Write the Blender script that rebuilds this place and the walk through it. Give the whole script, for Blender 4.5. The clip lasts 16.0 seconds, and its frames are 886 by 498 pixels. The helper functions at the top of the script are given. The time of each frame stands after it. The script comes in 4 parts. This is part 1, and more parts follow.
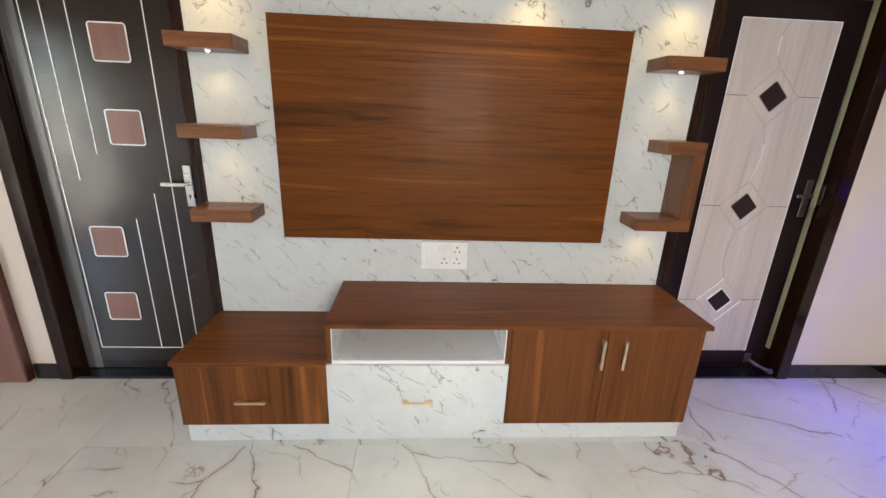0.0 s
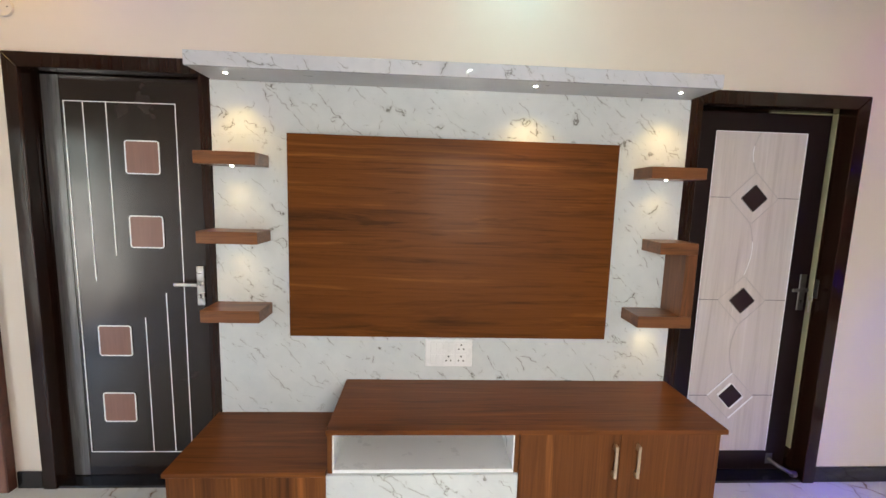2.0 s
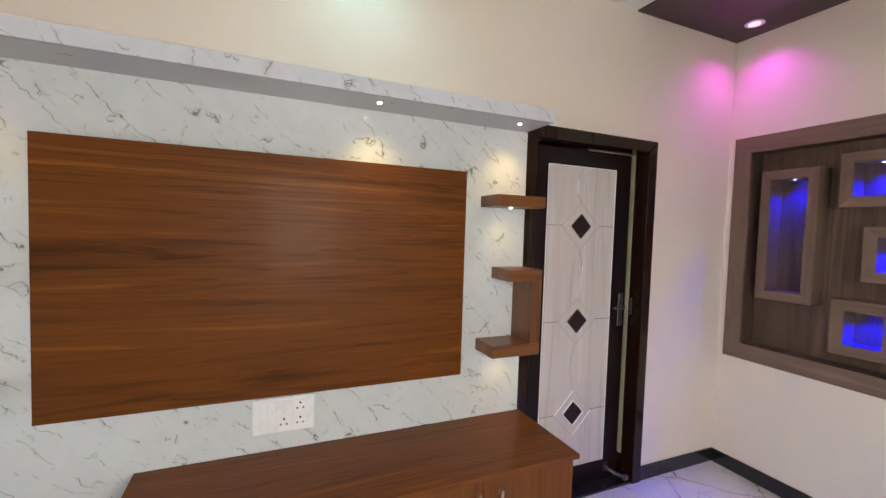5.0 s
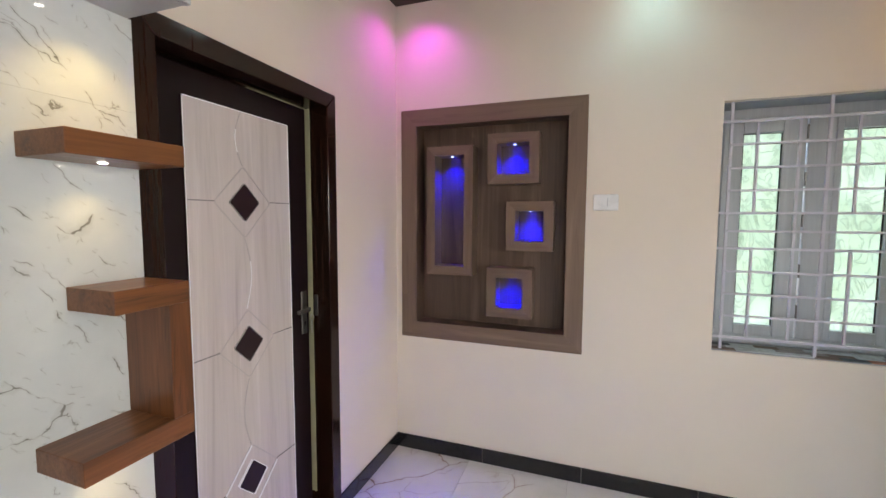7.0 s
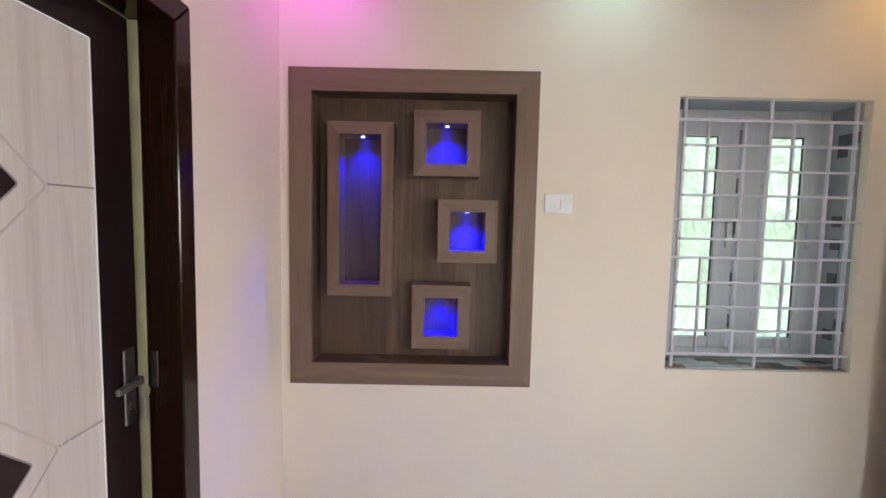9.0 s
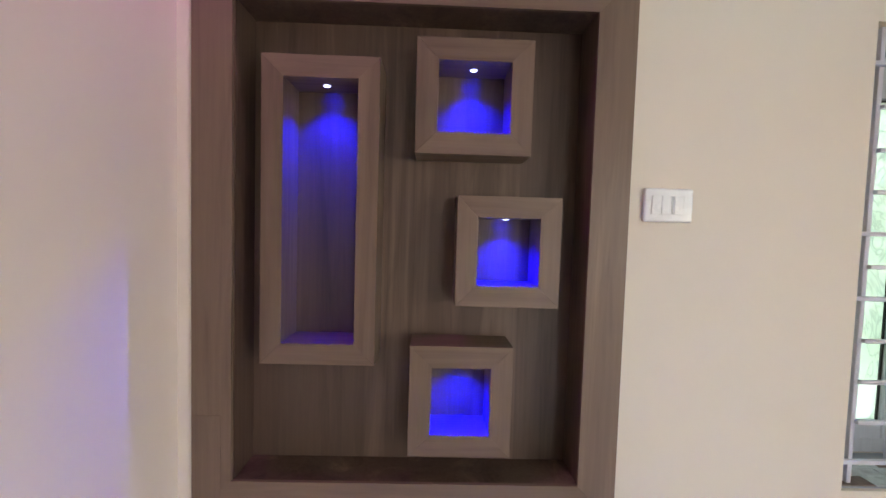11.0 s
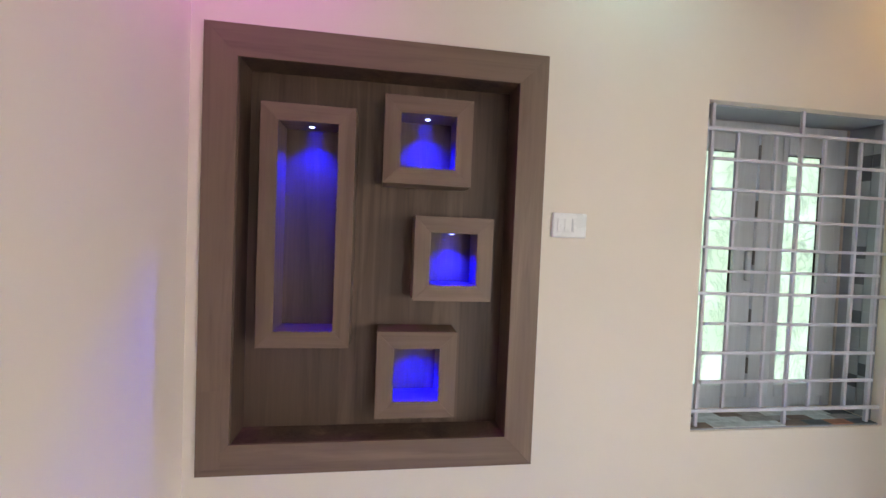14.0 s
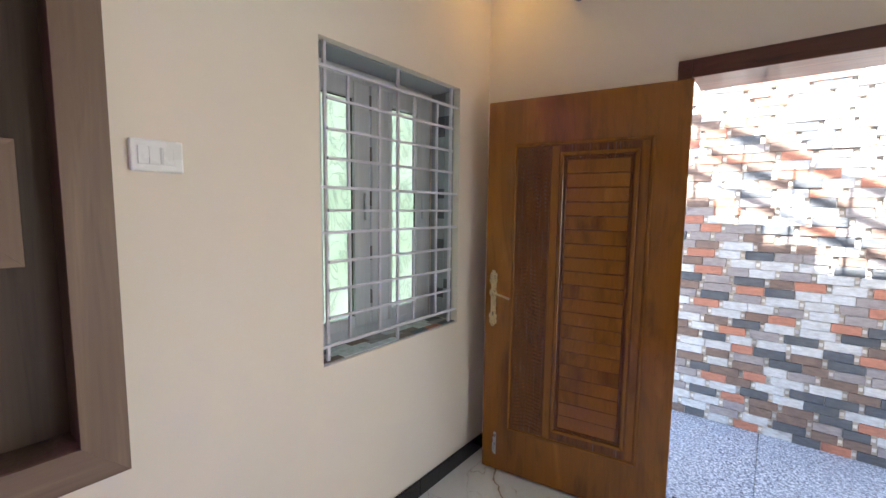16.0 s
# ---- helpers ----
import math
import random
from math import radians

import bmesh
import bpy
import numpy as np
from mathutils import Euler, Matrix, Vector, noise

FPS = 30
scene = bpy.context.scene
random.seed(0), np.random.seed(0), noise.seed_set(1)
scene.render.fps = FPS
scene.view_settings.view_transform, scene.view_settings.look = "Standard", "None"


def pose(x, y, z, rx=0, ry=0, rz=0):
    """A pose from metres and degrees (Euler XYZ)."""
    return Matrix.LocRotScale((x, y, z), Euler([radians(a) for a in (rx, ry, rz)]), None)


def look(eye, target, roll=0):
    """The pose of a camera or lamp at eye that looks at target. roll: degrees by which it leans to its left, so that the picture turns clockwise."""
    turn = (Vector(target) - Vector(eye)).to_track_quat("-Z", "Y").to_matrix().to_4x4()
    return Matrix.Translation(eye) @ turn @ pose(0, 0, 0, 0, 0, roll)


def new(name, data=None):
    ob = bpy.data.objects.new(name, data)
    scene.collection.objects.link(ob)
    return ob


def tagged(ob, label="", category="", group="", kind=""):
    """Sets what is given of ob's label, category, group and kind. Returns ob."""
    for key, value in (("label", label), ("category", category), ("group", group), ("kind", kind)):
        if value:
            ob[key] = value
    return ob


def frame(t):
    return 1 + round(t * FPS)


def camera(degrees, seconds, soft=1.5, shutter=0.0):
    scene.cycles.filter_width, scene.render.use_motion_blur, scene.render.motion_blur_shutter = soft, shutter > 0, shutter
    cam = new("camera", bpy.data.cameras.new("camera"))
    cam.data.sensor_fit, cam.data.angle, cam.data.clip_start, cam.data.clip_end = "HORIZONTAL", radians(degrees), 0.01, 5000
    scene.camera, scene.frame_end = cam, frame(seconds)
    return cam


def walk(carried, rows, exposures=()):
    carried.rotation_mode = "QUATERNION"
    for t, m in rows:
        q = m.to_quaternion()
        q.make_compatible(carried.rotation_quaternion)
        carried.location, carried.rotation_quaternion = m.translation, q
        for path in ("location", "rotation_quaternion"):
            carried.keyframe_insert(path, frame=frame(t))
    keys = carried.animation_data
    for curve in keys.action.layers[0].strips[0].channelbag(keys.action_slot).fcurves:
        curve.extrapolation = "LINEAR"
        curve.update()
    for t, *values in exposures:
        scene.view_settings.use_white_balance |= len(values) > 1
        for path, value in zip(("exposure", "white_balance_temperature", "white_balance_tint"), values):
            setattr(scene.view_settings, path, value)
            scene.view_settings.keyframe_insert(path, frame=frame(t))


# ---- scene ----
cam = camera(93.7, 16.0)
PATH = [
    (0, (0.11, 0.072, 1.458), (0.231, 1.969, 0.838), 2.2),
    (0.5, (0.106, 0.064, 1.482), (0.225, 1.992, 0.964), 2.1),
    (1, (0.099, 0.066, 1.511), (0.219, 2.015, 1.077), 2.1),
    (1.5, (0.101, 0.055, 1.528), (0.21, 2.024, 1.192), 1.9),
    (2, (0.091, 0.043, 1.562), (0.199, 2.024, 1.309), 1.7),
    (2.5, (0.09, 0.022, 1.589), (0.192, 2.011, 1.403), 1.5),
    (3, (0.084, 0.013, 1.595), (0.209, 2.005, 1.472), 1.7),
    (5.5, (0.241, 0.419, 1.55), (1.344, 2.085, 1.462), 1.2),
    (6, (0.374, 0.592, 1.55), (1.809, 1.981, 1.445), 0.6),
    (6.5, (0.47, 0.782, 1.564), (2.169, 1.83, 1.437), 0.2),
    (7, (0.605, 0.923, 1.544), (2.481, 1.599, 1.391), 0.2),
    (7.5, (0.732, 1.03, 1.541), (2.688, 1.414, 1.38), 0.5),
    (8, (0.836, 1.178, 1.559), (2.822, 1.336, 1.385), 0.7),
    (8.5, (0.96, 1.318, 1.545), (2.953, 1.349, 1.374), 0.8),
    (11, (1.975, 1.47, 1.551), (3.972, 1.423, 1.45), 1.7),
    (11.5, (2.045, 1.484, 1.585), (4.043, 1.448, 1.511), 1.7),
    (12, (2.077, 1.491, 1.596), (4.076, 1.462, 1.553), 1.8),
    (12.5, (2.06, 1.486, 1.593), (4.06, 1.454, 1.569), 1.9),
    (13, (1.955, 1.479, 1.588), (3.955, 1.433, 1.554), 2.0),
    (13.5, (1.779, 1.507, 1.57), (3.775, 1.383, 1.529), 2.2),
    (14, (1.646, 1.515, 1.572), (3.624, 1.229, 1.509), 2.3),
    (14.5, (1.573, 1.491, 1.557), (3.485, 0.914, 1.46), 2.1),
    (15, (1.611, 1.417, 1.54), (3.38, 0.493, 1.408), 1.8),
    (15.5, (1.708, 1.329, 1.52), (3.254, 0.069, 1.362), 1.1),
    (16, (1.705, 1.274, 1.495), (2.949, -0.279, 1.297), 0.7),
]
walk(cam, [(t, look(eye, target, roll)) for t, eye, target, roll in PATH], [(0.0, 3.60, 6500.0, 10.0), (3.0, 3.55, 6500.0, 10.0), (5.5, 3.45, 6500.0, 10.0), (7.0, 3.46, 6500.0, 10.0), (8.5, 3.69, 6500.0, 10.0), (11.0, 3.60, 6500.0, 10.0), (14.0, 3.62, 6500.0, 10.0), (16.0, 3.45, 6500.0, 10.0)])

# ---- light and sky ----
SUN_ELEVATION, SUN_ROTATION = 67.0, 8.0
world = bpy.data.worlds.new("sky")
scene.world = world
world.use_nodes = True
wn = world.node_tree
sky = wn.nodes.new("ShaderNodeTexSky")
sky.sky_type, sky.sun_disc = "NISHITA", False
sky.sun_elevation, sky.sun_rotation = radians(SUN_ELEVATION), radians(SUN_ROTATION)
wn.links.new(sky.outputs[0], wn.nodes["Background"].inputs[0])
wn.nodes["Background"].inputs[1].default_value = 0.15
sun_data = bpy.data.lights.new("sun", "SUN")
sun_data.energy, sun_data.angle, sun_data.color = 5.0, radians(0.5), (1.0, 0.95, 0.88)
sun = new("sun", sun_data)
s_el, s_ro = radians(SUN_ELEVATION), radians(SUN_ROTATION)
sun.matrix_world = look((0, 0, 0), (-math.sin(s_ro) * math.cos(s_el), -math.cos(s_ro) * math.cos(s_el), -math.sin(s_el)))

DOWNLIGHT_POWER, SPOT_POWER, BLUE_POWER = 0.63, 0.09, 2.5
WINDOW_LIGHT, HALL_LIGHT, SOUTH_FILL = 0.225, 1.05, 3.6


def area_light(name, eye, target, w, h, power, color):
    data = bpy.data.lights.new(name, "AREA")
    data.shape, data.size, data.size_y, data.energy, data.color = "RECTANGLE", w, h, power, color
    ob = new(name, data)
    ob.matrix_world = look(eye, target)
    return ob


area_light("window_daylight", (3.62, -0.11, 1.5), (2.0, -0.11, 1.5), 0.9, 1.3, WINDOW_LIGHT, (0.90, 1.0, 0.93))
area_light("west_doorway_daylight", (-3.52, -0.40, 0.95), (-1.3, 1.6, 0.85), 0.62, 1.25, HALL_LIGHT, (0.98, 1.0, 0.92))
# unseen fill lamp, added to brighten the room from the south
area_light("south_fill_light", (0.525, -1.0, 1.5), (0.35, 1.0, 0.30), 0.72, 1.12, SOUTH_FILL, (1.0, 0.98, 0.90))

# ---- materials ----


def srgb(r, g, b):
    f = lambda c: c / 12.92 if c <= 0.04045 else ((c + 0.055) / 1.055) ** 2.4
    return (f(r / 255), f(g / 255), f(b / 255), 1)


class Mat:
    """A node material with a few shortcuts."""

    def __init__(self, name, color=(0.5, 0.5, 0.5, 1), rough=0.5, metal=0.0, coat=0.0, spec=0.5):
        self.m = bpy.data.materials.new(name)
        self.m.use_nodes = True
        self.t = self.m.node_tree
        self.p = self.t.nodes["Principled BSDF"]
        self.put("Base Color", color)
        self.put("Roughness", rough)
        self.put("Metallic", metal)
        self.put("Coat Weight", coat)
        self.put("Coat Roughness", 0.1)
        self.put("Specular IOR Level", spec)

    def put(self, key, v):
        if isinstance(v, bpy.types.NodeSocket):
            self.t.links.new(v, self.p.inputs[key])
        else:
            self.p.inputs[key].default_value = v

    def node(self, kind, **kw):
        n = self.t.nodes.new(kind)
        for k, v in kw.items():
            self.wire(n.inputs[k.replace("_", " ")], v)
        return n

    def wire(self, socket, v):
        if isinstance(v, bpy.types.NodeSocket):
            self.t.links.new(v, socket)
        else:
            socket.default_value = v

    def coords(self, scale=(1, 1, 1), turn=(0, 0, 0), vary=0.0):
        v = self.node("ShaderNodeTexCoord").outputs["Object"]
        if vary:
            r = self.node("ShaderNodeObjectInfo").outputs["Random"]
            mul = self.t.nodes.new("ShaderNodeMath")
            mul.operation = "MULTIPLY"
            self.wire(mul.inputs[0], r)
            mul.inputs[1].default_value = vary
            add = self.t.nodes.new("ShaderNodeVectorMath")
            add.operation = "ADD"
            self.wire(add.inputs[0], v)
            self.wire(add.inputs[1], mul.outputs[0])
            v = add.outputs[0]
        return self.node("ShaderNodeMapping", Vector=v, Scale=scale, Rotation=[radians(a) for a in turn]).outputs[0]

    def noise(self, vec, scale=5.0, detail=4.0, rough=0.55, distort=0.0):
        return self.node("ShaderNodeTexNoise", Vector=vec, Scale=scale, Detail=detail, Roughness=rough, Distortion=distort).outputs[0]

    def ramp(self, fac, stops, mode="LINEAR"):
        n = self.node("ShaderNodeValToRGB", Fac=fac)
        n.color_ramp.interpolation = mode
        e = n.color_ramp.elements
        while len(e) < len(stops):
            e.new(0.5)
        for el, (at, c) in zip(e, stops):
            el.position = at
            el.color = c if isinstance(c, tuple) else (c, c, c, 1)
        return n.outputs[0]

    def math(self, op, a, b=0.0):
        n = self.t.nodes.new("ShaderNodeMath")
        n.operation = op
        self.wire(n.inputs[0], a)
        self.wire(n.inputs[1], b)
        return n.outputs[0]

    def mix(self, fac, a, b, mode="MIX"):
        n = self.t.nodes.new("ShaderNodeMixRGB")
        n.blend_type = mode
        self.wire(n.inputs[0], fac)
        self.wire(n.inputs[1], a)
        self.wire(n.inputs[2], b)
        return n.outputs[0]

    def bump(self, h, strength=0.1, dist=0.01):
        self.put("Normal", self.node("ShaderNodeBump", Height=h, Strength=strength, Distance=dist).outputs[0])
        return self


def wood(name, dark, mid, light, axis, rough=0.35, coat=0.15, across=9.0, along=0.55, vary=0.0, fine=0.5, streak=0.75, spec=0.5, warp=0.9, pores=0.0):
    m = Mat(name, rough=rough, coat=coat, spec=spec)
    sc, sf = [across] * 3, [90.0] * 3
    sc["xyz".index(axis)], sf["xyz".index(axis)] = along, 2.5
    a = m.noise(m.coords(sc, vary=vary), 1.5, 7, 0.6, warp)
    b = m.noise(m.coords(sf, vary=vary), 1.3, 3, 0.6)
    c = m.ramp(a, [(0.3, dark), (0.47, mid), (0.56, mid), (0.72, light)])
    lines = m.ramp(m.noise(m.coords([q * 2.6 for q in sc], vary=vary), 1.7, 4, 0.6, warp * 1.6), [(0.33, 0.45), (0.45, 1.0)])
    c = m.mix(streak, c, lines, "MULTIPLY")
    c = m.mix(fine, c, m.ramp(b, [(0.3, 0.62), (0.65, 1.12)]), "MULTIPLY")
    if pores:
        hair = [q * 5.5 for q in sc]
        hair["xyz".index(axis)] = along * 1.6
        thin = m.ramp(m.noise(m.coords(hair, vary=vary), 1.9, 3, 0.55, warp * 0.8), [(0.37, 0.30), (0.46, 1.0)])
        where = m.ramp(m.noise(m.coords(sc, vary=vary), 0.9, 2, 0.5, 0.4), [(0.42, 0.25), (0.60, 1.0)])
        c = m.mix(m.math("MULTIPLY", where, pores), c, thin, "MULTIPLY")
    m.put("Base Color", c)
    m.put("Roughness", m.ramp(b, [(0.2, rough + 0.1), (0.8, rough - 0.05)]))
    return m.bump(b, 0.06, 0.004).m


def cracked(name, base, cloud, vein, scale, turn, rough, width, cover, vary=0.0, stretch=0.5, wobble=0.22, patch=1.3, fine=2.6):
    """Marble look: thin branching veins that run along cell borders and come and go."""
    m = Mat(name, rough=rough)
    co = m.coords((1, 1, 1), turn, vary)
    bend = co
    for freq, amount in ((scale * 1.5, wobble), (scale * 7.0, wobble * 0.22), (scale * 26.0, wobble * 0.05)):
        n = m.node("ShaderNodeTexNoise", Vector=co, Scale=freq, Detail=2.0).outputs["Color"]
        off = m.node("ShaderNodeVectorMath")
        off.operation = "SUBTRACT"
        m.wire(off.inputs[0], n)
        off.inputs[1].default_value = (0.5, 0.5, 0.5)
        add = m.node("ShaderNodeVectorMath")
        add.operation = "MULTIPLY_ADD"
        m.wire(add.inputs[0], off.outputs[0])
        add.inputs[1].default_value = (amount, amount, amount)
        m.wire(add.inputs[2], bend)
        bend = add.outputs[0]
    bend = m.node("ShaderNodeMapping", Vector=bend, Scale=(stretch, 1, 1)).outputs[0]

    def lines(sc, w, lo, hi, seed, strength):
        v = m.node("ShaderNodeTexVoronoi", Vector=bend, Scale=sc)
        v.feature = "DISTANCE_TO_EDGE"
        swell = m.ramp(m.noise(co, sc * 4.5 + seed, 3), [(0.3, 0.35), (0.75, 1.35)])
        d = m.math("DIVIDE", v.outputs["Distance"], swell)
        mask = m.ramp(m.noise(co, sc * patch + seed, 2, 0.5), [(lo, 0.0), (hi, strength)])
        core = m.math("MULTIPLY", m.ramp(d, [(0.0, 1.0), (w * 0.45, 0.85), (w, 0.0)]), mask)
        soft = m.math("MULTIPLY", m.ramp(d, [(0.0, 0.22), (w * 5, 0.0)]), mask)
        return m.math("MAXIMUM", core, soft)

    f = m.math("MAXIMUM", lines(scale, width, cover[0], cover[1], 0.0, 0.95), lines(scale * fine, width * 1.2, cover[0] + 0.06, cover[1] + 0.08, 0.37, 0.6))
    clouds = m.ramp(m.noise(co, scale * 1.4, 5, 0.6, 0.4), [(0.35, base), (0.7, cloud)])
    tint = m.mix(m.ramp(m.noise(co, scale * 6, 3), [(0.35, 0.0), (0.7, 0.5)]), vein, tuple(c * 1.7 for c in vein[:3]) + (1,))
    m.put("Base Color", m.mix(f, clouds, tint))
    m.put("Roughness", m.ramp(m.noise(co, 14, 3), [(0.3, rough), (0.8, rough * 1.5 + 0.01)]))
    return m.m


def paint(name, color, rough=0.5, tone=0.06, coat=0.0, bumps=0.05, metal=0.0, size=3.0, spec=0.5):
    m = Mat(name, color, rough, metal, coat, spec)
    lo = tuple(c * (1 - tone) for c in color[:3]) + (1,)
    hi = tuple(min(1, c * (1 + tone)) for c in color[:3]) + (1,)
    a = m.noise(m.coords(), size, 5, 0.6)
    m.put("Base Color", m.ramp(a, [(0.3, lo), (0.7, hi)]))
    b = m.noise(m.coords(), 140, 2)
    m.put("Roughness", m.ramp(m.noise(m.coords(), size * 4, 4), [(0.3, max(rough - 0.05, 0.02)), (0.75, rough + 0.08)]))
    return m.bump(b, bumps, 0.002).m


def glow(name, color, strength):
    m = Mat(name, (0.8, 0.8, 0.8, 1))
    m.put("Emission Color", color)
    m.put("Emission Strength", strength)
    return m.m


W_D, W_M, W_L = (0.056, 0.0165, 0.0048, 1), (0.138, 0.046, 0.0115, 1), (0.285, 0.104, 0.025, 1)
WALNUT_X = wood("walnut_long_grain", (0.064, 0.0180, 0.0047, 1), (0.150, 0.047, 0.0100, 1), (0.275, 0.095, 0.0195, 1), "x", 0.40, 0.04, across=6.5, along=0.4, spec=0.2, streak=0.42, warp=1.0, fine=0.45, pores=0.35)
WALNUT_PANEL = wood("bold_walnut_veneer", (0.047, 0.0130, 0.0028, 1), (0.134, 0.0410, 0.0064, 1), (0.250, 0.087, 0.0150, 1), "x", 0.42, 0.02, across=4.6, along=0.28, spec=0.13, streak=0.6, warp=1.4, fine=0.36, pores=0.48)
WALNUT_Z = wood("walnut_upright_grain", W_D, W_M, W_L, "z", 0.42, 0.03, across=8.5, along=0.3, vary=11.3, spec=0.2, warp=0.5, streak=0.32, fine=0.45, pores=0.3)
SHELF_WOOD_Z = wood("shelf_walnut_upright", (0.085, 0.028, 0.009, 1), (0.165, 0.057, 0.018, 1), (0.25, 0.096, 0.034, 1), "z", across=9, along=0.6, vary=5.0)
SHELF_WOOD = wood("shelf_walnut", (0.092, 0.031, 0.009, 1), (0.182, 0.065, 0.0185, 1), (0.27, 0.107, 0.034, 1), "x", across=9, along=0.8, vary=5.0)
TAUPE = wood("taupe_laminate", (0.052, 0.031, 0.022, 1), (0.110, 0.067, 0.047, 1), (0.205, 0.131, 0.093, 1), "z", 0.45, 0.0, 4.5, 0.35, 6.0, 0.22, 0.3)
TAUPE_LIGHT = wood("taupe_frame_laminate", (0.130, 0.082, 0.056, 1), (0.184, 0.121, 0.085, 1), (0.245, 0.167, 0.119, 1), "z", 0.42, 0.0, 7, 0.4, 6.0, 0.2, 0.22)
TAUPE_LIGHT_Y = wood("taupe_frame_laminate_flat", (0.130, 0.082, 0.056, 1), (0.184, 0.121, 0.085, 1), (0.245, 0.167, 0.119, 1), "y", 0.42, 0.0, 7, 0.4, 6.0, 0.2, 0.22)
TEAK = wood("polished_teak", (0.130, 0.042, 0.0035, 1), (0.262, 0.093, 0.0078, 1), (0.385, 0.150, 0.0155, 1), "z", 0.15, 0.4, 3.2, 0.6, 4.0, 0.22, 0.3, 0.35)
TEAK_DARK = wood("carved_teak", (0.085, 0.025, 0.003, 1), (0.160, 0.050, 0.0055, 1), (0.235, 0.080, 0.011, 1), "z", 0.22, 0.2, 20, 3.0, 4.0, 0.5)
RED_WOOD = wood("red_brown_varnish", (0.05, 0.012, 0.007, 1), (0.085, 0.022, 0.013, 1), (0.13, 0.038, 0.022, 1), "x", 0.32, 0.15, 8, 0.6)
BROWN_GLOSS = wood("dark_brown_gloss", (0.011, 0.0042, 0.0024, 1), (0.019, 0.007, 0.0038, 1), (0.030, 0.011, 0.0058, 1), "z", 0.10, 0.04, 10, 0.6, spec=0.3)
BLACK_LEAF = paint("dark_brown_door_skin", (0.0165, 0.0088, 0.0060, 1), 0.22, 0.16, 0.06, 0.03, size=1.1, spec=0.5)
GREY_STILE = wood("streaked_charcoal_stile", (0.06, 0.058, 0.057, 1), (0.115, 0.112, 0.11, 1), (0.20, 0.196, 0.19, 1), "z", 0.28, 0.15, 14, 0.9, fine=0.8)
PLUM = paint("plum_brown_door_skin", (0.011, 0.0048, 0.0052, 1), 0.36, 0.2, 0.03, spec=0.22)
PLUM_INLAY = paint("plum_inlay", (0.020, 0.0075, 0.0095, 1), 0.35, 0.2, 0.05, spec=0.3)
COPPER_TILE = wood("copper_brown_inlay", (0.215, 0.102, 0.076, 1), (0.235, 0.113, 0.085, 1), (0.26, 0.127, 0.096, 1), "z", 0.34, 0.1, 14, 0.9, streak=0.12, fine=0.22)
PALE_LEAF = wood("pale_ash_laminate", (0.49, 0.43, 0.41, 1), (0.60, 0.54, 0.52, 1), (0.70, 0.645, 0.625, 1), "z", 0.3, 0.2, 9, 0.4, 0.0, 0.12, 0.12)
MARBLE = cracked("white_marble_laminate", (0.62, 0.648, 0.65, 1), (0.575, 0.605, 0.615, 1), (0.15, 0.145, 0.13, 1), 7.5, (0, -42, 0), 0.028, 0.0085, (0.47, 0.54), stretch=0.2, wobble=0.06, patch=1.7, fine=2.0)
MARBLE_EDGE = cracked("white_marble_canopy", (0.60, 0.61, 0.65, 1), (0.55, 0.57, 0.615, 1), (0.16, 0.155, 0.15, 1), 8.0, (0, -42, 0), 0.03, 0.0085, (0.47, 0.54), stretch=0.22, wobble=0.07, patch=1.7, fine=2.0)
FLOOR_TILE = cracked("polished_floor_tile", (0.695, 0.71, 0.67, 1), (0.595, 0.61, 0.575, 1), (0.20, 0.135, 0.085, 1), 1.9, (0, 0, 55), 0.045, 0.0075, (0.42, 0.53), 31.0, 0.6, 0.2, 1.1, 2.3)
CREAM = paint("cream_wall_paint", (0.770, 0.684, 0.588, 1), 0.55, 0.03, 0.0, 0.06, 0.0, 1.6)
WHITE_CEIL = paint("white_ceiling_paint", (0.80, 0.79, 0.77, 1), 0.6, 0.02)
WHITE_LAM = paint("white_laminate", (0.83, 0.845, 0.85, 1), 0.3, 0.02)
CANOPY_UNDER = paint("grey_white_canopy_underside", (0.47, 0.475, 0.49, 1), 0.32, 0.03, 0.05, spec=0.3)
BLACK_STONE = paint("black_granite", (0.012, 0.012, 0.014, 1), 0.14, 0.5, 0.2, 0.02, 0.0, 60)
GROUT = paint("pale_grout", (0.42, 0.41, 0.39, 1), 0.8)
GREY_PLASTIC = paint("grey_plastic_gap", (0.55, 0.55, 0.57, 1), 0.5, 0.02)
PALE_GAP = paint("pale_grey_gap", (0.68, 0.68, 0.69, 1), 0.5, 0.02)
WHITE_PLASTIC = paint("white_plastic", (0.80, 0.80, 0.80, 1), 0.28, 0.02, 0.0, 0.0)
DARK_HOLE = paint("dark_socket_hole", (0.02, 0.018, 0.016, 1), 0.6)
STEEL = paint("brushed_steel", (0.55, 0.54, 0.52, 1), 0.3, 0.04, 0.0, 0.0, 1.0, 6)
DARK_STEEL = paint("tarnished_steel", (0.20, 0.19, 0.185, 1), 0.34, 0.1, 0.0, 0.0, 1.0, 12)
# near-white base colour stands in for the glint on the silver lines
GLINT_INLAY = Mat("silver_inlay_glint", (0.93, 0.93, 0.94, 1), 0.22, 0.0, 0.3).m
GROOVE = paint("silver_groove", (0.60, 0.57, 0.56, 1), 0.22, 0.05, 0.0, 0.0, 0.55, 20)
PALE_GROOVE = paint("pale_groove", (0.50, 0.46, 0.45, 1), 0.4, 0.05)
BRASS = paint("champagne_brass", (0.74, 0.60, 0.41, 1), 0.38, 0.03, 0.0, 0.0, 1.0, 6)
